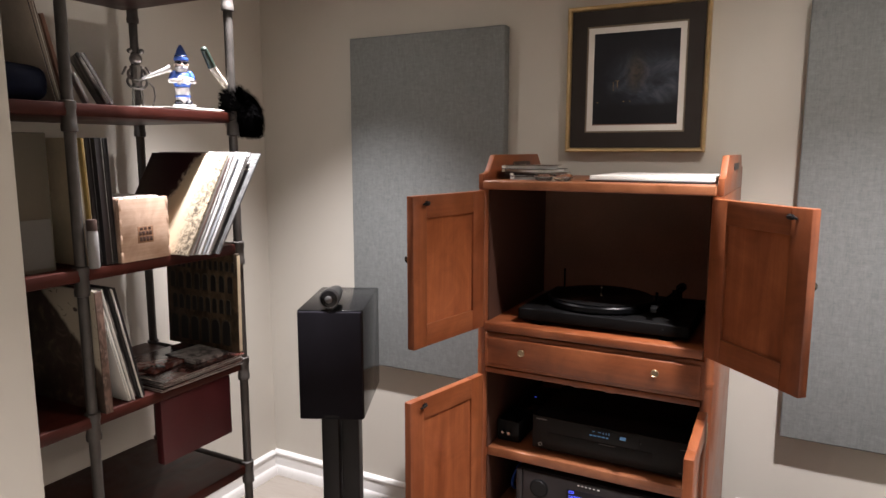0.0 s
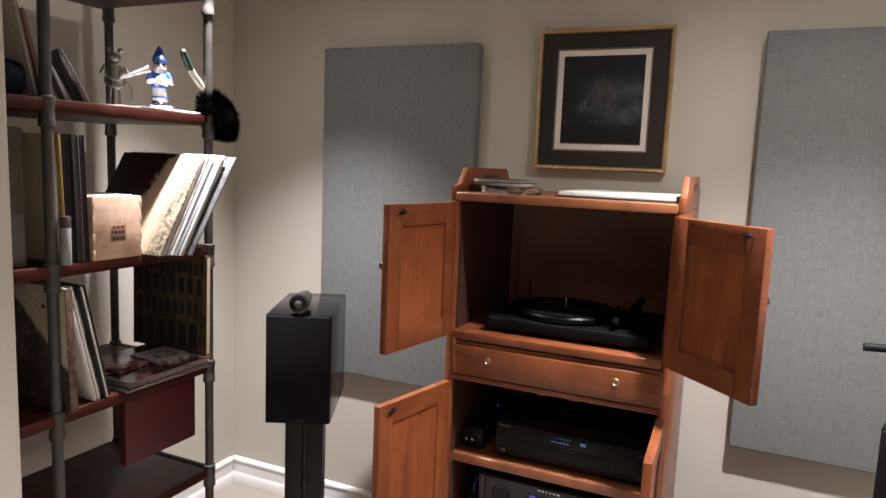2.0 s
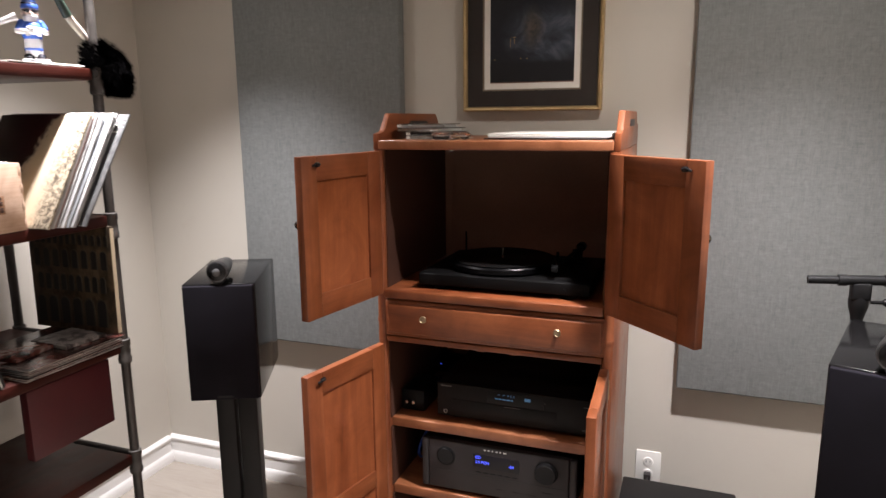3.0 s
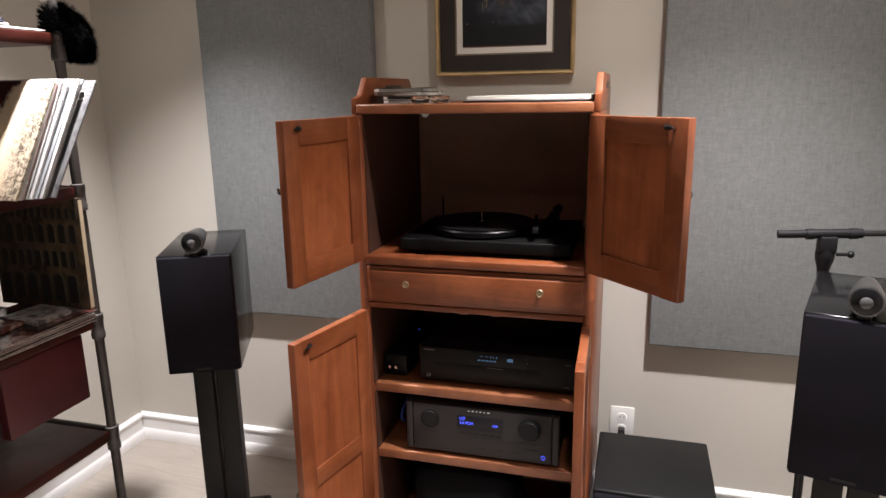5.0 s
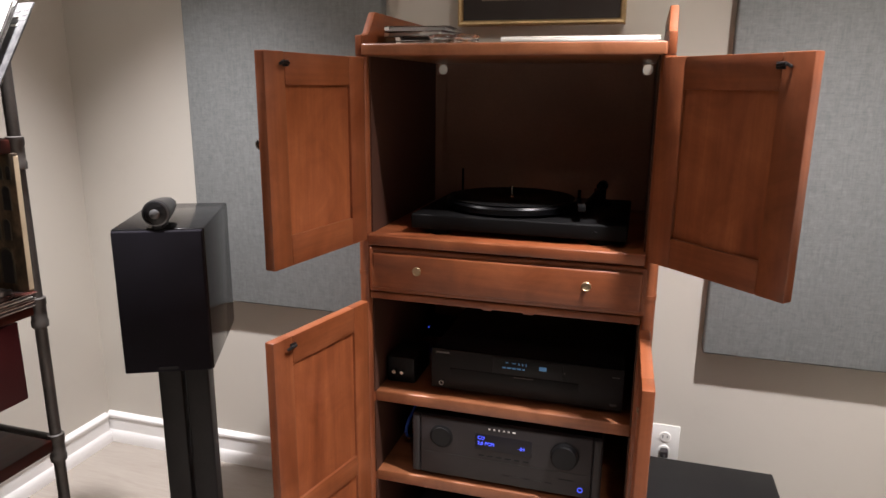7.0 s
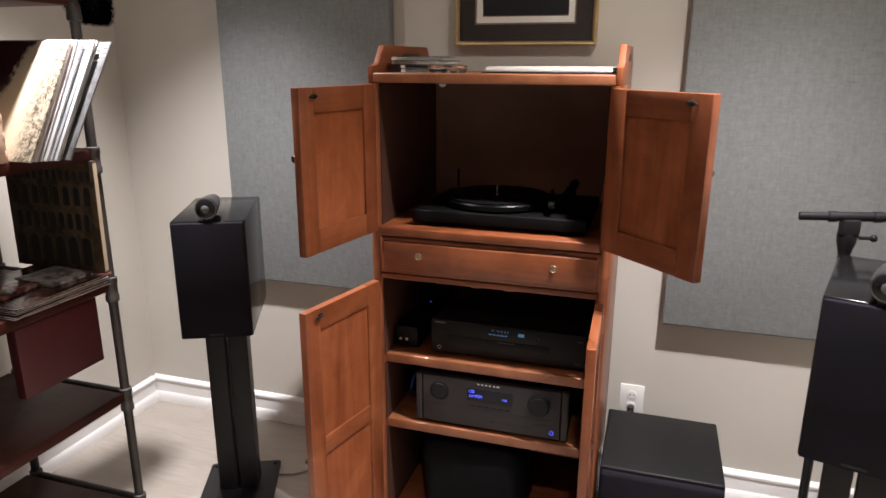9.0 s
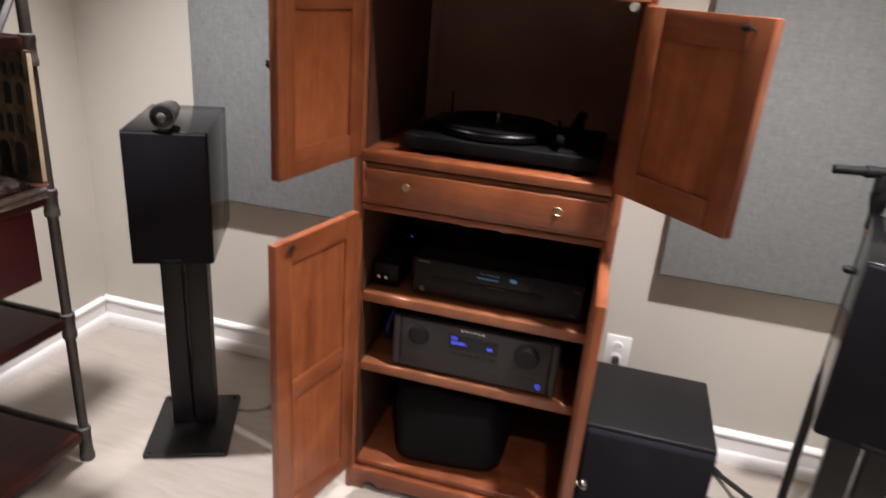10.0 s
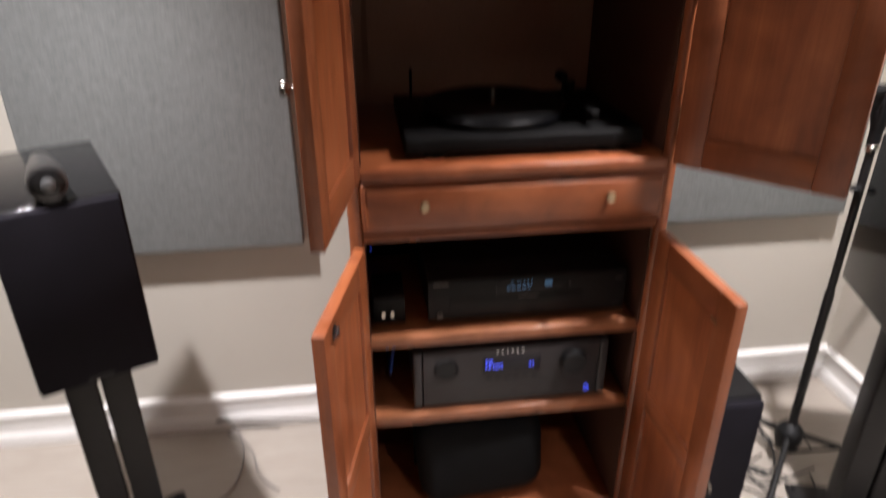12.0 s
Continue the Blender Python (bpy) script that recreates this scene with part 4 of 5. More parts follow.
tube("speaker_cable", [(1.00, -0.040, 0.006), (0.94, -0.036, 0.009), (0.885, -0.032, 0.012), (0.848, -0.040, 0.006), (0.845, -0.052, 0.005), (0.862, -0.066, 0.006), (0.897, -0.091, 0.011), (0.931, -0.138, 0.005), (0.945, -0.182, 0.005), (0.957, -0.25, 0.005), (1.02, -0.30, 0.005)],
     0.0030, CABLE_GREY, None, "grey cable curling over the floor", "cable")
plug = thing("cable_plug", pose(0.822, -0.030, 0.040), "small dark grey plug lying on the skirting", "plug")
part("body", rod(B(), (0.0, 0, -0.002), (0.026, 0, 0.0015), 0.0055, 0.0042, 12), CABLE_DARK, plug)
part("tip", rod(B(), (-0.010, 0, -0.0035), (0.0, 0, -0.002), 0.0028, seg=10), CABLE_DARK, plug)
tube("speaker_cable", [(2.22, -0.10, 0.005), (2.30, -0.18, 0.005), (2.27, -0.32, 0.005), (2.34, -0.44, 0.005), (2.42, -0.40, 0.005), (2.45, -0.28, 0.005)], 0.003, CABLE_BLACK, None, "black cable looped on the floor by the stand", "cable")
tube("speaker_cable", [(2.20, -0.16, 0.005), (2.25, -0.24, 0.005), (2.33, -0.30, 0.005), (2.30, -0.50, 0.005), (2.40, -0.56, 0.005), (2.50, -0.50, 0.005)], 0.0025, CABLE_BLACK, None, "black cable looped on the floor by the stand", "cable")
for dx, dy, turn, r in ((0.0, 0.0, 0.0, 0.0030), (0.05, -0.06, 0.5, 0.0022), (-0.02, -0.13, 1.0, 0.0026), (0.09, -0.02, -0.6, 0.0022)):
    loop = []
    for k in range(9):
        a = turn + k * 0.62
        rad = 0.075 + 0.05 * math.sin(1.7 * k + 9 * turn) + 0.012 * k
        loop.append((2.36 + dx + rad * math.cos(a), -0.28 + dy + 0.8 * rad * math.sin(a), 0.005 + 0.0028 * (k % 3)))
    tube("speaker_cable", loop, r, CABLE_BLACK, None, "black cable tangled on the floor under the tripod stand", "cable")


# ---- pipe shelf ----
PX0, PX1 = 0.105, 0.522
PY = (-0.702, -1.220, -1.585)
TOPS = (0.104, 0.470, 0.818, 1.188, 1.583, 1.945)


def pipe_shelf():
    u = thing("pipe_shelf", pose(0, 0, 0), "tall shelf of grey steel pipes and dark mahogany boards", "shelf")
    for x in (PX0, PX1):
        for y in PY:
            p = part("post", rod(B(), (x, y, 0.0), (x, y, 2.02), 0.0132, seg=20), PIPE, u)
            for k, z in enumerate(TOPS):
                prof = [(0.0132, z - 0.068), (0.0185, z - 0.066), (0.0190, z - 0.052), (0.0172, z - 0.048), (0.0172, z - 0.016), (0.0190, z - 0.012), (0.0185, z + 0.004), (0.0132, z + 0.006)]
                if k == 0:
                    prof = [(0.021, 0.0), (0.021, 0.016), (0.0185, 0.02), (0.0175, z - 0.012), (0.0192, z - 0.010), (0.0188, z + 0.004), (0.0132, z + 0.006)]
                part("coupling", lathe(B(), prof, pose(x, y, 0), 20), PIPE, p)
            part("cap", ball(B(), (x, y, 2.02), 0.016, (1, 1, 0.6)), PIPE, p)
    for z in TOPS:
        part("shelf_board", box(B(), (PX0 - 0.012, PY[2] - 0.01, z - 0.031), (PX1 + 0.012, PY[0] - 0.022, z), 0.004), MAHOG["y"], u, "dark mahogany board")
        part("end_rail", rod(B(), (PX0, PY[0], z - 0.012), (PX1, PY[0], z - 0.012), 0.0125, seg=14), PIPE, u)
        part("end_rail", rod(B(), (PX0, PY[2] - 0.012, z - 0.045), (PX1, PY[2] - 0.012, z - 0.045), 0.0105, seg=14), PIPE, u)


pipe_shelf()


# ---- things on the pipe shelf ----
def slanted(nt, vec, kx, kz, off, wobble, scale):
    """kx * x + kz * z + off, roughened by noise, about 0.5 along a slanted line across a cover."""
    sep = nt.nodes.new("ShaderNodeSeparateXYZ")
    nt.links.new(vec, sep.inputs[0])
    noise = noise_tex(nt, vec, scale, 7.0, 0.7, 0.4)
    total = None
    for src, k, base in ((sep.outputs["X"], kx, off + 0.5 - wobble / 2), (sep.outputs["Z"], kz, None), (noise, wobble, None)):
        step = nt.nodes.new("ShaderNodeMath")
        step.operation = "MULTIPLY_ADD"
        nt.links.new(src, step.inputs[0])
        step.inputs[1].default_value = k
        if total is None:
            step.inputs[2].default_value = base
        else:
            nt.links.new(total, step.inputs[2])
        total = step.outputs[0]
    return total


# a sleeve with a plum back part and a cream front part, flecked along its opening
PLUM_COVER, nt, bs = nodes_of("cream_and_plum_cover")
vec = coords(nt)
split = slanted(nt, vec, 1.0, -0.385, 0.237, 0.10, 30.0)
whole = ramp(nt, split, [(0.492, (0.036, 0.008, 0.010)), (0.506, (0.66, 0.57, 0.42))])
fleck = ramp(nt, noise_tex(nt, vec, 70.0, 8.0, 0.8, 0.8), [(0.46, (0.62, 0.54, 0.40)), (0.55, (0.12, 0.095, 0.07))])
zone = ramp(nt, slanted(nt, vec, 1.0, -0.06, 0.075, 0.09, 12.0), [(0.49, (0.0, 0.0, 0.0)), (0.53, (1, 1, 1))])
nt.links.new(blend_colors(nt, zone, whole, fleck), bs.inputs["Base Color"])
bs.inputs["Roughness"].default_value = 0.4

# a dark brown picture sleeve with a cream corner across its diagonal
BROWN_COVER, nt, bs = nodes_of("brown_and_cream_cover")
vec = coords(nt)
split = slanted(nt, vec, 0.94, 1.0, -0.105, 0.03, 14.0)
dark = ramp(nt, noise_tex(nt, vec, 20.0, 6.0, 0.65, 0.5), [(0.35, (0.022, 0.014, 0.011)), (0.54, (0.06, 0.040, 0.030)), (0.70, (0.20, 0.14, 0.105))])
script = ramp(nt, noise_tex(nt, coords(nt, (1, 1, 2.2)), 26.0, 2.0, 0.5, 1.5), [(0.64, (0.46, 0.41, 0.32)), (0.68, (0.05, 0.035, 0.03))])
nt.links.new(blend_colors(nt, ramp(nt, split, [(0.49, (0, 0, 0)), (0.505, (1, 1, 1))]), dark, script), bs.inputs["Base Color"])
bs.inputs["Roughness"].default_value = 0.45

CASTLE = printed("brown_stone_cover", [(0.012, 0.008, 0.005), (0.05, 0.033, 0.018), (0.12, 0.08, 0.045), (0.03, 0.02, 0.012)], 26.0, 0.5, (1, 1, 0.6), 6.0, 0.3)
DARKPRINT = printed("dark_brown_cover", [(0.016, 0.009, 0.008), (0.04, 0.022, 0.018), (0.075, 0.045, 0.035)], 12.0)
OLIVE = surface("olive_board", (0.078, 0.068, 0.047), 0.1, 0.6)
PALE_A = printed("pale_print", [(0.78, 0.76, 0.73), (0.52, 0.52, 0.53), (0.72, 0.70, 0.68), (0.82, 0.80, 0.78)], 40.0, 0.4, (1, 1, 0.12), 4.0, 0.3)
PALE_B = printed("grey_print", [(0.30, 0.30, 0.31), (0.55, 0.54, 0.52), (0.20, 0.19, 0.19), (0.62, 0.6, 0.57)], 34.0, 0.4, (1, 1, 0.2), 5.0, 0.4)
PLUM = surface("plum_card", (0.036, 0.008, 0.010), 0.2, 0.4, scale=14)
SMOKE_COVER = printed("smoky_cover", [(0.05, 0.05, 0.052), (0.17, 0.17, 0.17), (0.08, 0.08, 0.085)], 16.0, 0.35)
FLYER = printed("dark_flyer", [(0.010, 0.008, 0.008), (0.022, 0.016, 0.015), (0.16, 0.05, 0.04), (0.42, 0.36, 0.33)], 15.0, 0.22, (1, 1, 1), 3.0, 0.4)
MOTTLED = printed("mottled_black_cover", [(0.012, 0.011, 0.011), (0.05, 0.046, 0.044), (0.42, 0.39, 0.37), (0.02, 0.018, 0.018)], 30.0, 0.4, (1, 1, 0.5), 5.0, 0.5)
DULLGREY = surface("dull_grey_sleeve", (0.40, 0.36, 0.31), 0.15, 0.5, scale=14)
SPINEGREY = surface("grey_blue_sleeve", (0.34, 0.36, 0.38), 0.15, 0.45, scale=20)


def record(x, y, z, lean, yaw, mt, t=0.005, label="cardboard twelve inch record sleeve leaning on the shelf", group="records on the pipe shelf", size=0.314, name="record_sleeve"):
    """A sleeve whose front lower corner is at (x, y, z), its top tipped towards +y by lean degrees."""
    m = pose(x, y, z + abs(t * math.sin(radians(lean))) + 0.0004, 0, 0, yaw) @ pose(0, 0, 0, -lean, 0, 0)
    if name != "record_sleeve" or mt == PLASTIC_SLEEVE:
        return solid(name, box(B(), (-size, 0, 0), (0, t, size), min(0.0012, t * 0.3)), mt, label, "record", group=group, m=m)
    ob = thing(name, m, label, "record", group)
    c = min(0.0016, t * 0.32)
    for nm, y0, y1 in (("front_cover", 0, c), ("back_cover", t - c, t)):
        part(nm, box(B(), (-size, y0, 0), (0, y1, size), c * 0.3), mt, ob)
    gap = 0.0012 + 0.004 * abs(math.sin(917 * y))
    part("inner_sleeve", box(B(), (-size + 0.002, c + 0.0001, 0.0015), (-gap, t - c - 0.0001, size - 0.0015)), (PAPER, GREYCARD, BLACKCARD)[int(abs(y) * 7919) % 3] if mt != BLACKCARD else BLACKCARD, ob)
    return ob


S2, S3, S1 = TOPS[3], TOPS[2], TOPS[4]

# second shelf: upright records, crate, records leaning out past the post
for y, t, mt, x, lean, lab in (
        (-1.1960, 0.009, CREAM, 0.516, -2.2, "cream twelve inch record sleeve standing on the shelf"),
        (-1.1860, 0.004, YELLOWCARD, 0.528, -2.1, "ochre twelve inch record sleeve standing on the shelf"),
        (-1.1810, 0.006, CREAM, 0.520, -2.0, "cream twelve inch record sleeve standing on the shelf"),
        (-1.1740, 0.012, BLACKCARD, 0.524, -1.9, "black twelve inch record box standing on the shelf"),
        (-1.1610, 0.002, GREYCARD, 0.520, -1.8, "grey twelve inch record sleeve standing on the shelf"),
        (-1.1580, 0.017, BLACKCARD, 0.534, -1.7, "black twelve inch record box standing on the shelf"),
        (-1.1395, 0.002, PAPER, 0.530, -1.5, "white twelve inch record sleeve standing on the shelf"),
        (-1.1365, 0.011, BLACKCARD, 0.534, -1.4, "black twelve inch record box standing on the shelf")):
    record(x, y, S2, lean, 0, mt, t, lab)

can = thing("spray_bottle", pose(0.541, -1.196, S2), "small grey cleaning bottle with a brown cap", "bottle")
part("body", lathe(B(), [(0.0, 0.0), (0.012, 0.0), (0.013, 0.004), (0.013, 0.088), (0.009, 0.096), (0.0, 0.097)]), surface("grey_bottle", (0.24, 0.235, 0.23), 0.1, 0.4), can)
part("cap", lathe(B(), [(0.0125, 0.092), (0.0125, 0.116), (0.011, 0.119), (0.0, 0.119)]), DARKPRINT, can, "brown cap")


def crate():
    x0, x1, y0, y1, h, t = 0.285, 0.542, -1.121, -0.972, 0.162, 0.009
    c = thing("wooden_crate", pose(0, 0, S2), "small pale pine finger-jointed crate with a dark stamped mark", "crate")
    part("front_board", box(B(), (x1 - t, y0 + 0.0005, 0.0), (x1, y1 - 0.0005, h), 0.0012), PINE, c)
    part("back_board", box(B(), (x0, y0 + 0.0005, 0.0), (x0 + t, y1 - 0.0005, h), 0.0012), PINE, c)
    for y in (y0, y1 - t):
        bm = box(B(), (x0 + t, y, 0.0), (x1 - t, y + t, h))
        for k in range(4):
            z = 0.006 + k * 0.042
            box(bm, (x1 - t - 0.001, y - 0.0006 if y == y0 else y + 0.003, z), (x1 + 0.0006, y + t - 0.003 if y == y0 else y + t + 0.0006, z + 0.021), 0.0006)
        part("side_board", bm, PINE, c)
    part("bottom_board", box(B(), (x0 + t, y0 + t, 0.0), (x1 - t, y1 - t, 0.022)), PINE, c)
    bm = B()
    yc, zc = (y0 + y1) / 2, 0.066
    for dz, hh, cells in ((0.016, 0.008, (-0.012, 0.000, 0.013)), (0.004, 0.011, (-0.016, -0.006, 0.005, 0.015)), (-0.011, 0.012, (-0.014, -0.004, 0.006, 0.016))):
        for dy in cells:
            box(bm, (x1 - 0.001, yc + dy - 0.0043, zc + dz - hh / 2), (x1 + 0.0005, yc + dy + 0.0043, zc + dz + hh / 2), 0.0002)
    part("scorch", box(B(), (x1 - 0.001, yc - 0.024, zc - 0.021), (x1 + 0.0003, yc + 0.024, zc + 0.022), 0.0002), surface("scorched_pine", (0.27, 0.14, 0.075), 0.25, 0.7, scale=45), c, "light brown scorched patch")
    part("stamp", bm, surface("brown_stamp_ink", (0.06, 0.026, 0.015), 0.3, 0.7, scale=60), c, "dark brown stamped mark")
    for k in range(9):
        y = y0 + t + 0.003 + k * 0.0132
        solid("cd_case", box(B(), (x0 + 0.014, y, S2 + 0.0225), (x1 - 0.011, y + 0.0098, S2 + 0.1655), 0.0008), (PAPER, GREYCARD, PAPER)[k % 3], "compact disc case filed in the crate", "cd case", group="discs in the crate")


crate()

stack = [(-0.967, 29.5, -3.0, PLUM_COVER, 0.005, 0.601, "cream and plum record sleeve leaning out of the shelf"),
         (-0.9605, 29.35, -3.4, PLUM, 0.004, 0.584, "dark plum record sleeve behind a cream one"),
         (-0.9555, 29.2, -2.6, PLUM, 0.004, 0.572, "dark plum record sleeve behind a cream one")]
y = -0.9505
fan = random.Random(3)
for k, mt in enumerate((PALE_A, PINKCARD, PALE_B, PALE_A, SPINEGREY, PALE_A, PALE_B)):
    t = (0.004, 0.004, 0.0035, 0.005, 0.0035, 0.005, 0.004)[k]
    stack.append((y, 28.6 + k * 0.12 + fan.uniform(-0.9, 0.4), -3.4 - k * 0.5 + fan.uniform(-1.0, 1.0), mt, t, 0.602 + 0.004 * k + fan.uniform(-0.012, 0.012), "record sleeve in a fan leaning out of the shelf"))
    y += t * 1.14 + 0.0012
for yy, lean, yaw, mt, t, x, lab in stack:
    record(x, yy, S2, lean, yaw, mt, t, lab)
record(0.628, y + 0.001, S2, 28.0, -7, PLASTIC_SLEEVE, 0.003, "clear plastic record sleeve leaning against the post")
jut = record(0.650, y + 0.007, S2, 29.6, -8, SMOKE_COVER, 0.0035, "smoky grey record sleeve with white bars jutting from the fan")
for bx, bz, bw, bh in ((-0.012, 0.300, 0.016, 0.004), (-0.012, 0.288, 0.012, 0.004), (-0.012, 0.276, 0.016, 0.004), (-0.0215, 0.288, 0.004, 0.028), (-0.036, 0.296, 0.012, 0.004), (-0.033, 0.282, 0.014, 0.004), (-0.030, 0.262, 0.020, 0.005)):
    part("printed_bar", box(B(), (bx - bw / 2, -0.0006, bz - bh / 2), (bx + bw / 2, 0.0002, bz + bh / 2)), PAPER, jut, "white printed bar")

# third shelf: records, a stack of magazines, a boxed set against the end
for yb, lean, x, mt, t, lab in (
        (-1.203, -1.5, 0.550, BROWN_COVER, 0.010, "dark brown record sleeve with a cream corner jutting from the shelf"),
        (-1.122, -13.5, 0.532, PAPER, 0.007, "white twelve inch record sleeve leaning on the shelf"),
        (-1.1135, -13.3, 0.524, MOTTLED, 0.008, "black and white mottled record sleeve leaning on the shelf"),
        (-1.1040, -13.2, 0.530, PAPER, 0.002, "white twelve inch record sleeve leaning on the shelf"),
        (-1.1010, -13.1, 0.520, MOTTLED, 0.010, "black and white mottled record sleeve leaning on the shelf"),
        (-1.0895, -12.8, 0.530, BLACKCARD, 0.006, "black twelve inch record sleeve leaning on the shelf"),
        (-1.0825, -12.6, 0.534, PAPER, 0.0022, "white twelve inch record sleeve leaning on the shelf"),
        (-1.0790, -12.4, 0.532, BLACKCARD, 0.007, "black twelve inch record sleeve leaning on the shelf")):
    record(x, yb, S3, lean, 0, mt, t, lab)
spine = thing("record_box", pose(0.5505, -1.2035, S3 + 0.0004, 1.5, 0, 0), "brown mottled record box spine jutting from the shelf", "record", "records on the pipe shelf")
part("spine_board", box(B(), (0, 0, 0), (0.004, 0.020, 0.312), 0.0012), printed("mottled_brown_spine", [(0.02, 0.012, 0.009), (0.16, 0.10, 0.075), (0.05, 0.028, 0.02), (0.30, 0.22, 0.18)], 42.0, 0.5, (1, 1, 0.5), 6.0, 0.5), spine)
part("rear_board", box(B(), (-0.30, 0.011, 0), (-0.0002, 0.020, 0.312), 0.001), DARKPRINT, spine)
mags = random.Random(21)
for k in range(9):
    w, l = 0.140 - mags.uniform(0, 0.008), 0.155 - mags.uniform(0, 0.010)
    mg = thing("magazine", pose(0.417 + mags.uniform(-0.007, 0.006), -0.885 + mags.uniform(-0.005, 0.006), S3 + 0.0004 + 0.0032 * k, 0, 0, mags.uniform(-2.2, 2.2)), "glossy dark magazine in a flat stack on the shelf", "magazine", "magazines on the pipe shelf")
    part("page_block", box(B(), (-w + 0.001, -l + 0.001, 0.0005), (w - 0.0015, l - 0.0015, 0.0025)), (PAPER, GREYCARD, PAPER)[k % 3], mg, "pale page edges")
    for nm, z0, z1 in (("back_cover", 0.0, 0.0004), ("front_cover", 0.0026, 0.0030)):
        part(nm, box(B(), (-w, -l, z0), (w, l, z1)), (FLYER, BLACKCARD, MOTTLED)[(8 - k) % 3], mg)
top_mag = S3 + 0.0004 + 0.0032 * 9
bs_box = thing("boxed_record_set", pose(0.232, -0.738, top_mag, -1.0, 0, 0), "dark brown boxed record set with a stone facade picture", "record box")
part("slipcase", box(B(), (0, 0, 0), (0.312, 0.014, 0.312), 0.002), CASTLE, bs_box)
part("spine_strip", box(B(), (0.3122, 0.001, 0.006), (0.3130, 0.013, 0.306)), CREAM, bs_box, "tan worn spine strip")
for row, (az, aw, ah, step, count) in enumerate(((0.018, 0.030, 0.078, 0.046, 6), (0.118, 0.017, 0.046, 0.0295, 9), (0.186, 0.020, 0.052, 0.036, 8), (0.254, 0.012, 0.030, 0.0235, 12))):
    for k in range(count):
        ax = 0.030 + step * k + (0.006 if row % 2 else 0.0)
        for nm, grow, y0, mt in (("printed_surround", 1.35, -0.0004, OLIVE), ("printed_arch", 1.0, -0.0008, BLACKCARD)):
            hw = aw * grow / 2
            arch = [(ax - hw, az), (ax + hw, az)] + [(ax + hw * math.cos(t), az + ah - aw / 2 + hw * math.sin(t)) for t in [j * math.pi / 6 for j in range(7)]]
            part(nm, prism(B(), arch, "y", y0, 0.0004), mt, bs_box)
for dx, dy, rot, mt in ((0.40, -0.945, 7, FLYER), (0.445, -0.815, -4, MOTTLED)):
    solid("cd_case", box(B(), (-0.07, -0.0625, 0), (0.07, 0.0625, 0.0098), 0.0008), mt, "compact disc case lying on the magazines", "cd case", group="discs on magazines", m=pose(dx, dy, top_mag + 0.0002, 0, 0, rot))

# file box hung under the third shelf
hb = thing("hanging_file_case", pose(0, 0, S3 - 0.031), "thin dark maroon file case hung under a shelf board", "file case")
part("shell", box(B(), (0.478, -1.005, -0.202), (0.506, -0.745, -0.012), 0.003), MAROON, hb)
for yy in (-0.99, -0.775):
    part("hanger", box(B(), (0.485, yy, -0.016), (0.50, yy + 0.012, 0.0)), SATIN_BLACK, hb)

# top shelf: papers, two figures, leaning disc cases
for k, (x, yy, rot, w, l) in enumerate(((0.435, -0.895, 2, 0.095, 0.160), (0.44, -0.875, -1.5, 0.095, 0.135), (0.45, -0.835, 2, 0.085, 0.110), (0.47, -0.80, 3, 0.055, 0.085))):
    solid("paper_sheet", box(B(), (-w, -l, 0), (w, l, 0.0018)), GREYCARD if k == 0 else PAPER, "loose white paper sheet on the shelf", "paper", group="papers on the pipe shelf", m=pose(x - 0.01, yy - 0.01, S1 + 0.0003 + 0.0022 * k, 0, 0, rot))
for yy, lean, x, mt in ((-1.1020, -27, 0.500, MOTTLED), (-1.0935, -26.5, 0.502, PALE_B), (-1.0850, -26, 0.495, BLACKCARD), (-1.155, -22, 0.50, PALE_B)):
    record(x, yy, S1, lean, -27, mt, 0.0066, "plastic disc case leaning on the shelf", "leaning disc cases", 0.135 if yy > -1.15 else 0.075, "cd_case")

FIG_BLUE = surface("blue_glaze", (0.05, 0.12, 0.46), 0.2, 0.3, relief=0.0)
FIG_WHITE = surface("white_glaze", (0.50, 0.49, 0.50), 0.12, 0.3, relief=0.0)
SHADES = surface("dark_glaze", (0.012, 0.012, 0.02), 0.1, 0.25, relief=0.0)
FIG_SKIN = surface("pale_glaze", (0.60, 0.46, 0.40), 0.05, 0.3, relief=0.0)


def tint(bm, seen, index):
    bm.faces.ensure_lookup_table()
    for f in bm.faces[seen:]:
        f.material_index = index
    return len(bm.faces)


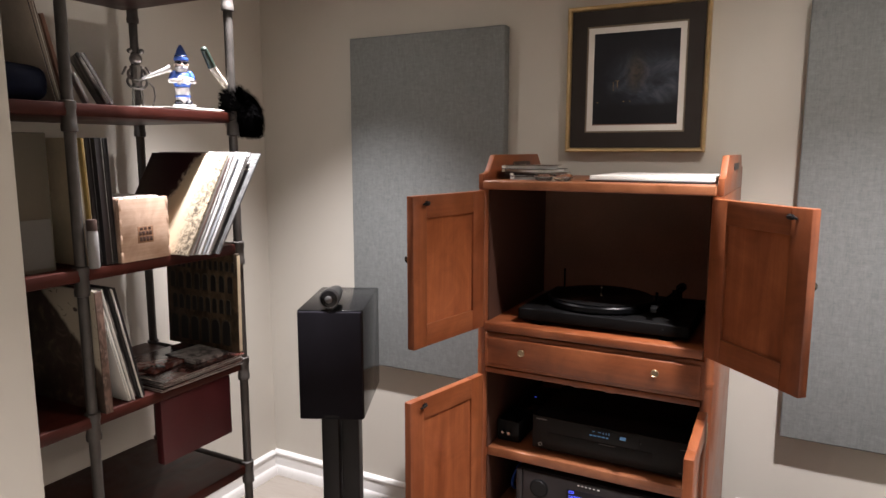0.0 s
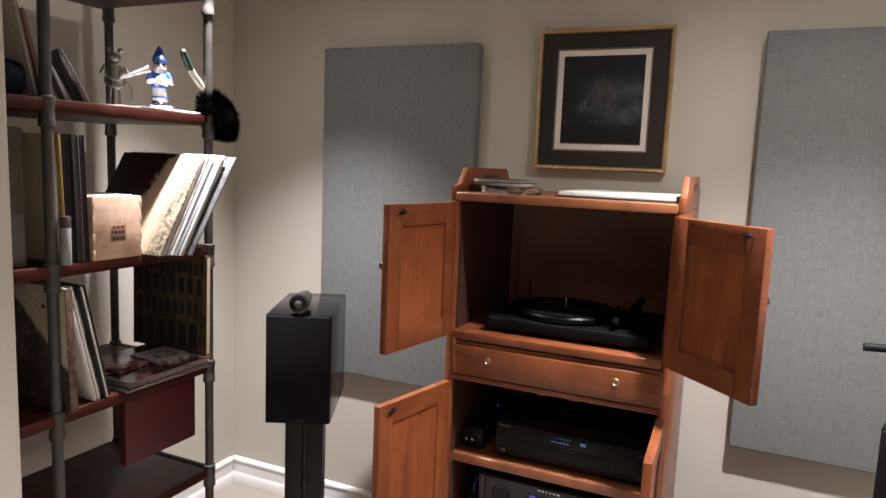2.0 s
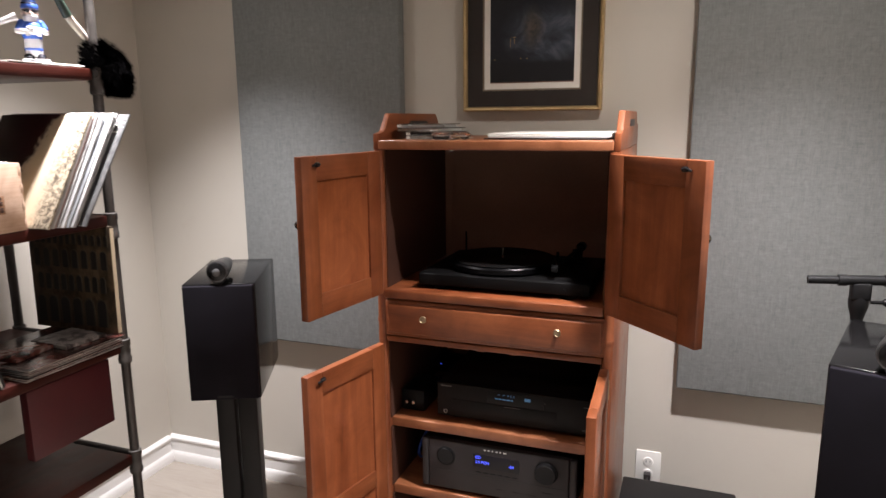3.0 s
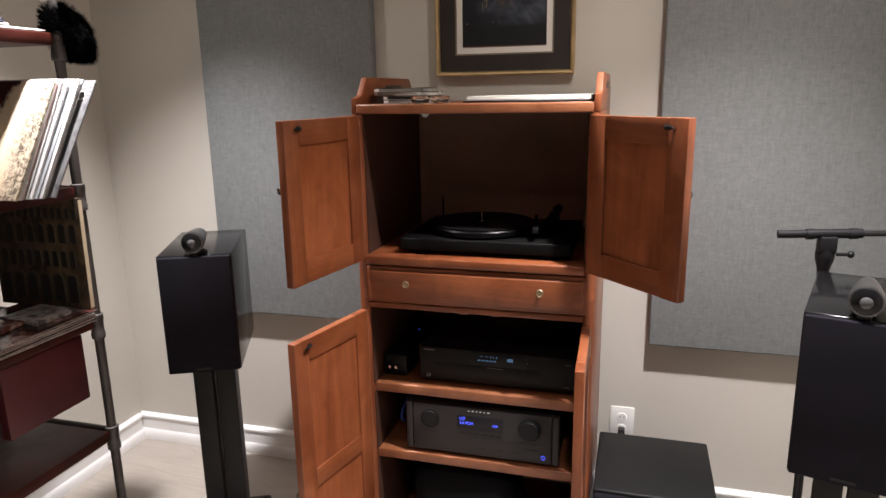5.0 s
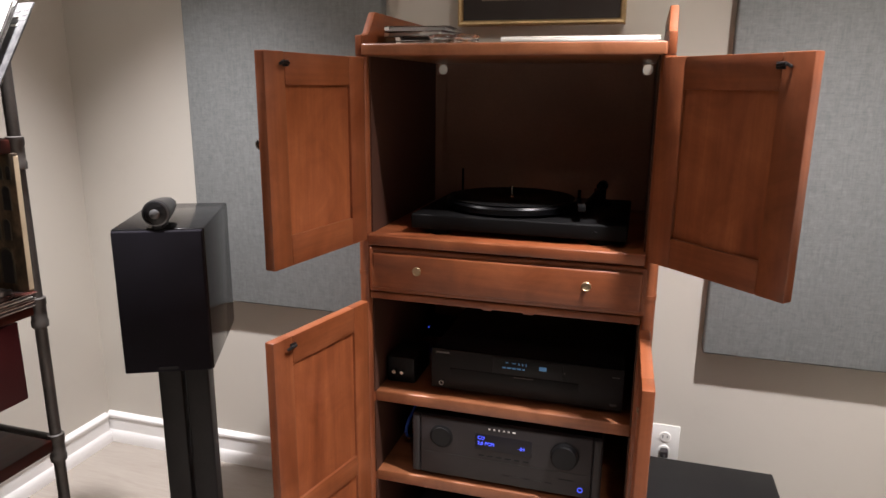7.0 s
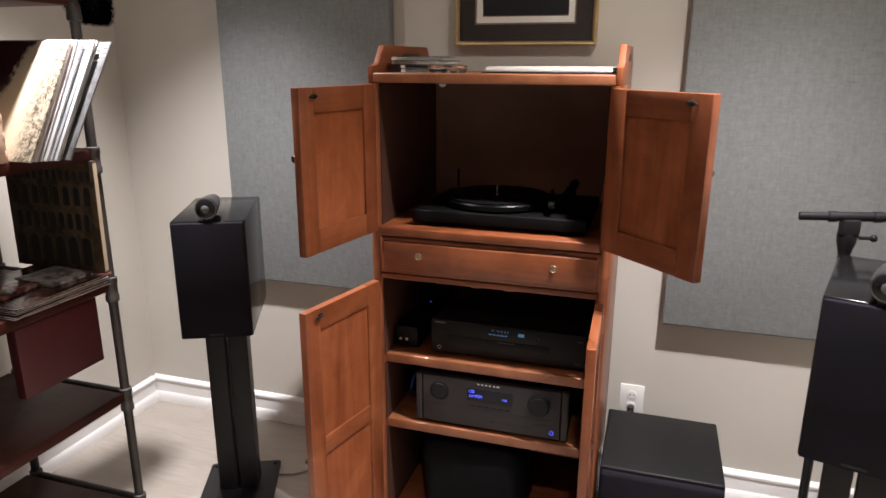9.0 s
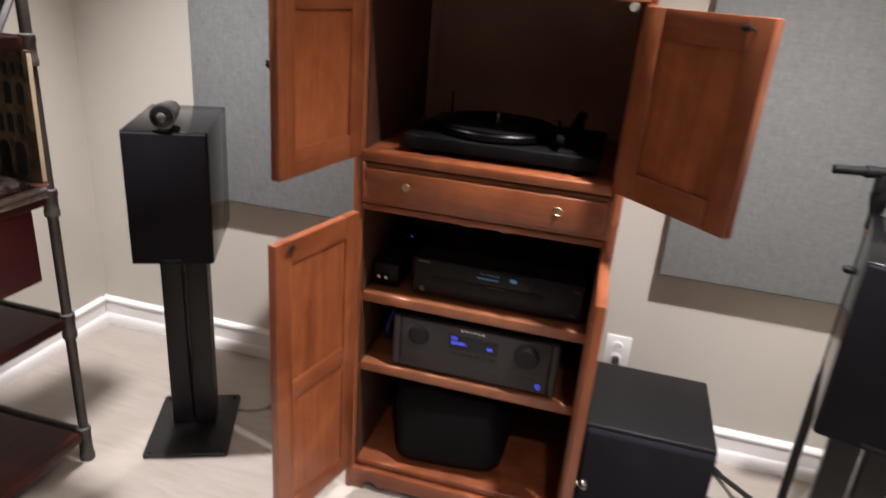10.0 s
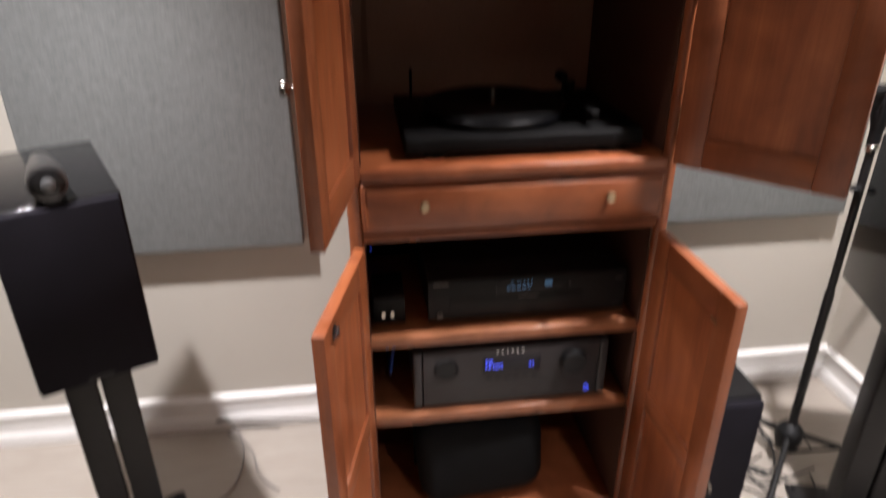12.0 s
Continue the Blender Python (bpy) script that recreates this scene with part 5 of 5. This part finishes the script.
def garden_figure():
    bm = B()
    n = 0
    box(bm, (-0.031, -0.027, 0.0), (0.031, 0.027, 0.009), 0.003)
    n = tint(bm, n, 1)
    for sx in (-0.013, 0.013):
        ball(bm, (sx, -0.008, 0.015), 0.012, (1, 1.5, 0.7))
    n = tint(bm, n, 3)
    lathe(bm, [(0.0, 0.012), (0.019, 0.013), (0.0205, 0.022), (0.019, 0.034), (0.021, 0.044), (0.0200, 0.060), (0.0, 0.062)])
    n = tint(bm, n, 1)
    lathe(bm, [(0.0208, 0.030), (0.0218, 0.033), (0.0208, 0.036)])
    lathe(bm, [(0.0205, 0.058), (0.0245, 0.070), (0.0240, 0.086), (0.0190, 0.098), (0.010, 0.106), (0.0, 0.108)])
    for sx in (-1, 1):
        rod(bm, (sx * 0.021, 0, 0.097), (sx * 0.031, -0.006, 0.078), 0.0090, 0.0085, 12)
        ball(bm, (sx * 0.021, 0, 0.097), 0.0095)
    n = tint(bm, n, 0)
    for sx in (-1, 1):
        rod(bm, (sx * 0.031, -0.006, 0.077), (-sx * 0.004, -0.0265, 0.077 + sx * 0.004), 0.0080, 0.0062, 12)
        ball(bm, (sx * 0.031, -0.006, 0.077), 0.0085)
        ball(bm, (-sx * 0.008, -0.0270, 0.077 + sx * 0.005), 0.0070, (1.2, 0.8, 0.9))
    lathe(bm, [(0.0, 0.092), (0.009, 0.094), (0.0165, 0.103), (0.0185, 0.112), (0.0160, 0.117)], pose(0, -0.004, 0))
    n = tint(bm, n, 1)
    ball(bm, (0, -0.001, 0.121), 0.0180, (0.96, 1, 1.05))
    ball(bm, (0, -0.0195, 0.119), 0.0042)
    for sx in (-1, 1):
        ball(bm, (sx * 0.0178, 0.001, 0.119), 0.0045, (0.6, 1, 1.2))
    n = tint(bm, n, 2)
    lathe(bm, [(0.0, 0.131), (0.0195, 0.132), (0.0205, 0.137), (0.0188, 0.142), (0.0175, 0.143), (0.0165, 0.149), (0.0140, 0.154), (0.0132, 0.155), (0.0110, 0.162), (0.0075, 0.169), (0.0030, 0.176), (0.0, 0.1775)])
    n = tint(bm, n, 0)
    for sx in (-1, 1):
        ball(bm, (sx * 0.0072, -0.0165, 0.1255), 0.0058, (1.1, 0.55, 0.85))
    box(bm, (-0.0185, -0.0165, 0.1255), (0.0185, -0.006, 0.1285), 0.0008)
    lathe(bm, [(0.0177, 0.1430), (0.0186, 0.1445), (0.0172, 0.1465)])
    n = tint(bm, n, 3)
    for sx in (-1, 1):
        box(bm, (sx * 0.012 - 0.005, -0.0252, 0.064), (sx * 0.012 + 0.005, -0.018, 0.070), 0.001)
    tint(bm, n, 1)
    solid("garden_figure", bm, [FIG_BLUE, FIG_WHITE, FIG_SKIN, SHADES], "small blue and white glazed gnome figurine wearing dark glasses", "figurine", m=pose(0.462, -0.830, S1 + 0.0090, 0, 0, 58))


def scrap_figure():
    bm = B()
    lathe(bm, [(0.0, 0.0), (0.024, 0.0), (0.024, 0.003), (0.0, 0.0035)])
    for s in (-1, 1):
        rod(bm, (s * 0.010, 0, 0.003), (s * 0.008, 0.002, 0.05), 0.0028, seg=8)
        rod(bm, (s * 0.020, 0.004, 0.088), (s * 0.030, -0.012, 0.07), 0.0025, seg=8)
    rod(bm, (0, 0.0, 0.046), (0, 0, 0.09), 0.010, 0.014, 10)
    for z, r in ((0.055, 0.02), (0.072, 0.018)):
        ring = [(r * math.cos(a), r * math.sin(a)) for a in [k * math.pi / 8 for k in range(16)]]
        for a, b in zip(ring, ring[1:] + ring[:1]):
            rod(bm, (a[0], -0.006 + a[1] * 0.4, z + a[1] * 0.8), (b[0], -0.006 + b[1] * 0.4, z + b[1] * 0.8), 0.003, seg=6)
    ball(bm, (0, 0, 0.105), 0.014, (1, 1, 0.9), 10, 8)
    for s in (-1, 1):
        ball(bm, (s * 0.012, -0.006, 0.122), 0.006, (1, 1, 1), 10, 6)
    tail = [(0.02, 0.0, 0.06), (0.034, 0.0, 0.045), (0.036, 0.0, 0.025), (0.030, 0.0, 0.004)]
    for a, b in zip(tail, tail[1:]):
        rod(bm, a, b, 0.0016, seg=6)
    n = tint(bm, 0, 0)
    rod(bm, (0.010, -0.012, 0.062), (0.058, -0.014, 0.083), 0.0030, 0.0062, 12)
    rod(bm, (0.058, -0.014, 0.083), (0.070, -0.0145, 0.088), 0.0062, 0.0085, 12)
    tint(bm, n, 1)
    solid("metal_figurine", bm, [surface("dull_steel", (0.24, 0.23, 0.22), 0.25, 0.38, 0.9, scale=40, relief=0.05), FIG_WHITE], "small welded scrap-metal figurine with a horn", "figurine", m=pose(0.435, -0.959, S1 + 0.0052, 0, 0, 58) @ Matrix.Scale(1.22, 4))


garden_figure()
scrap_figure()


def duster():
    d = thing("black_duster", pose(0.513, -0.650, 1.590), "black fluffy duster with a white handle and green grip", "duster")
    top, mid = Vector((0.002, -0.142, 0.166)), Vector((0.0, -0.114, 0.122))
    part("grip", ball(rod(B(), mid, top, 0.0118, 0.0100, 14), top, 0.0100), surface("green_grip", (0.005, 0.017, 0.009), 0.1, 0.6), d, "dark green grip")
    part("handle", rod(B(), mid, (0, -0.02, 0.03), 0.0100, 0.0090, 12), DULLGREY, d, "grey-white handle")
    r = random.Random(11)
    verts, faces = [], []

    def strand(p, q, rp, rq):
        d = (q - p).normalized()
        e = d.orthogonal().normalized()
        g = d.cross(e)
        n = len(verts)
        for base, rad in ((p, rp), (q, rq)):
            for k in range(3):
                verts.append(base + (e * math.cos(2.0944 * k) + g * math.sin(2.0944 * k)) * rad)
        faces.extend((n + k, n + (k + 1) % 3, n + 3 + (k + 1) % 3, n + 3 + k) for k in range(3))

    for _ in range(6500):
        v = Vector((r.gauss(0, 1), r.gauss(0, 1), r.gauss(0, 1))).normalized()
        ln = r.uniform(0.066, 0.084)
        tip = Vector((v.x * ln * 0.55, max(-0.082, min(0.062, v.y * ln * 1.20)), v.z * ln * 0.98)) + Vector((0.004, 0.0, -r.uniform(0.0, 0.018)))
        tip.z = max(tip.z - 0.34 * tip.y, -0.074 - r.uniform(0.0, 0.012))
        root = v * 0.012
        bend = (root + tip * 1.1) * 0.6 + Vector((0, 0, 0.003))
        strand(root, bend, 0.0014, 0.0012)
        strand(bend, tip, 0.0012, 0.0003)
    me = bpy.data.meshes.new("strands")
    me.from_pydata(verts, [], faces)
    bm = B()
    bm.from_mesh(me)
    ball(bm, (0.004, -0.008, -0.004), 0.058, (0.6, 1.05, 1.0), 18, 12)
    part("brush_head", bm, surface("black_fibre", (0.0018, 0.0016, 0.0018), 0.2, 1.0, spec=0.02), d, "black fluffy fibres")


duster()

CREAM_PALE = surface("pale_beige_sleeve", (0.56, 0.50, 0.42), 0.12, 0.5, scale=14)
BOOKBROWN = surface("brown_book_cover", (0.22, 0.115, 0.08), 0.2, 0.5, scale=14)
# second bay, beyond the middle post
for yy, lean, x, mt, lab in ((-1.176, -12.0, 0.425, DULLGREY, "dull grey record sleeve leaning on the top shelf"), (-1.188, -12.5, 0.430, CREAM_PALE, "pale beige record sleeve leaning on the top shelf")):
    record(x, yy, S1, lean, 0, mt, 0.008, lab)
record(0.425, -1.158, S1 + 0.0, -13.5, 0, BOOKBROWN, 0.010, "brown narrow book leaning against record sleeves", "books on the pipe shelf", 0.215, "book")
bm = box(B(), (-0.11, -0.125, 0), (0.11, 0.125, 0.085), 0.03, 4)
for v in bm.verts:
    v.co += Vector((0.004 * math.sin(40 * v.co.y), 0.004 * math.sin(50 * v.co.x), 0.006 * math.sin(30 * v.co.x + 20 * v.co.y) * (v.co.z > 0.03)))
solid("folded_cloth", bm, NAVY, "folded navy cloth lying on the top shelf", "cloth", m=pose(0.415, -1.372, S1 + 0.0005))
hbx = thing("storage_box", pose(0, 0, S2), "olive card storage box with a pale label on the shelf", "box")
part("shell", box(B(), (0.20, -1.57, 0.0), (0.495, -1.262, 0.325), 0.003), OLIVE, hbx)
part("label_sheet", box(B(), (0.4952, -1.345, 0.01), (0.4962, -1.268, 0.125)), surface("dull_label", (0.098, 0.094, 0.084), 0.1, 0.7), hbx, "pale label sheet")
for yy, lean, yaw, mt, lab in ((-1.44, 10, 24, DARKPRINT, "dark brown record sleeve leaning on the shelf"),):
    record(0.50, yy, S3, lean, yaw, mt, 0.006, lab)
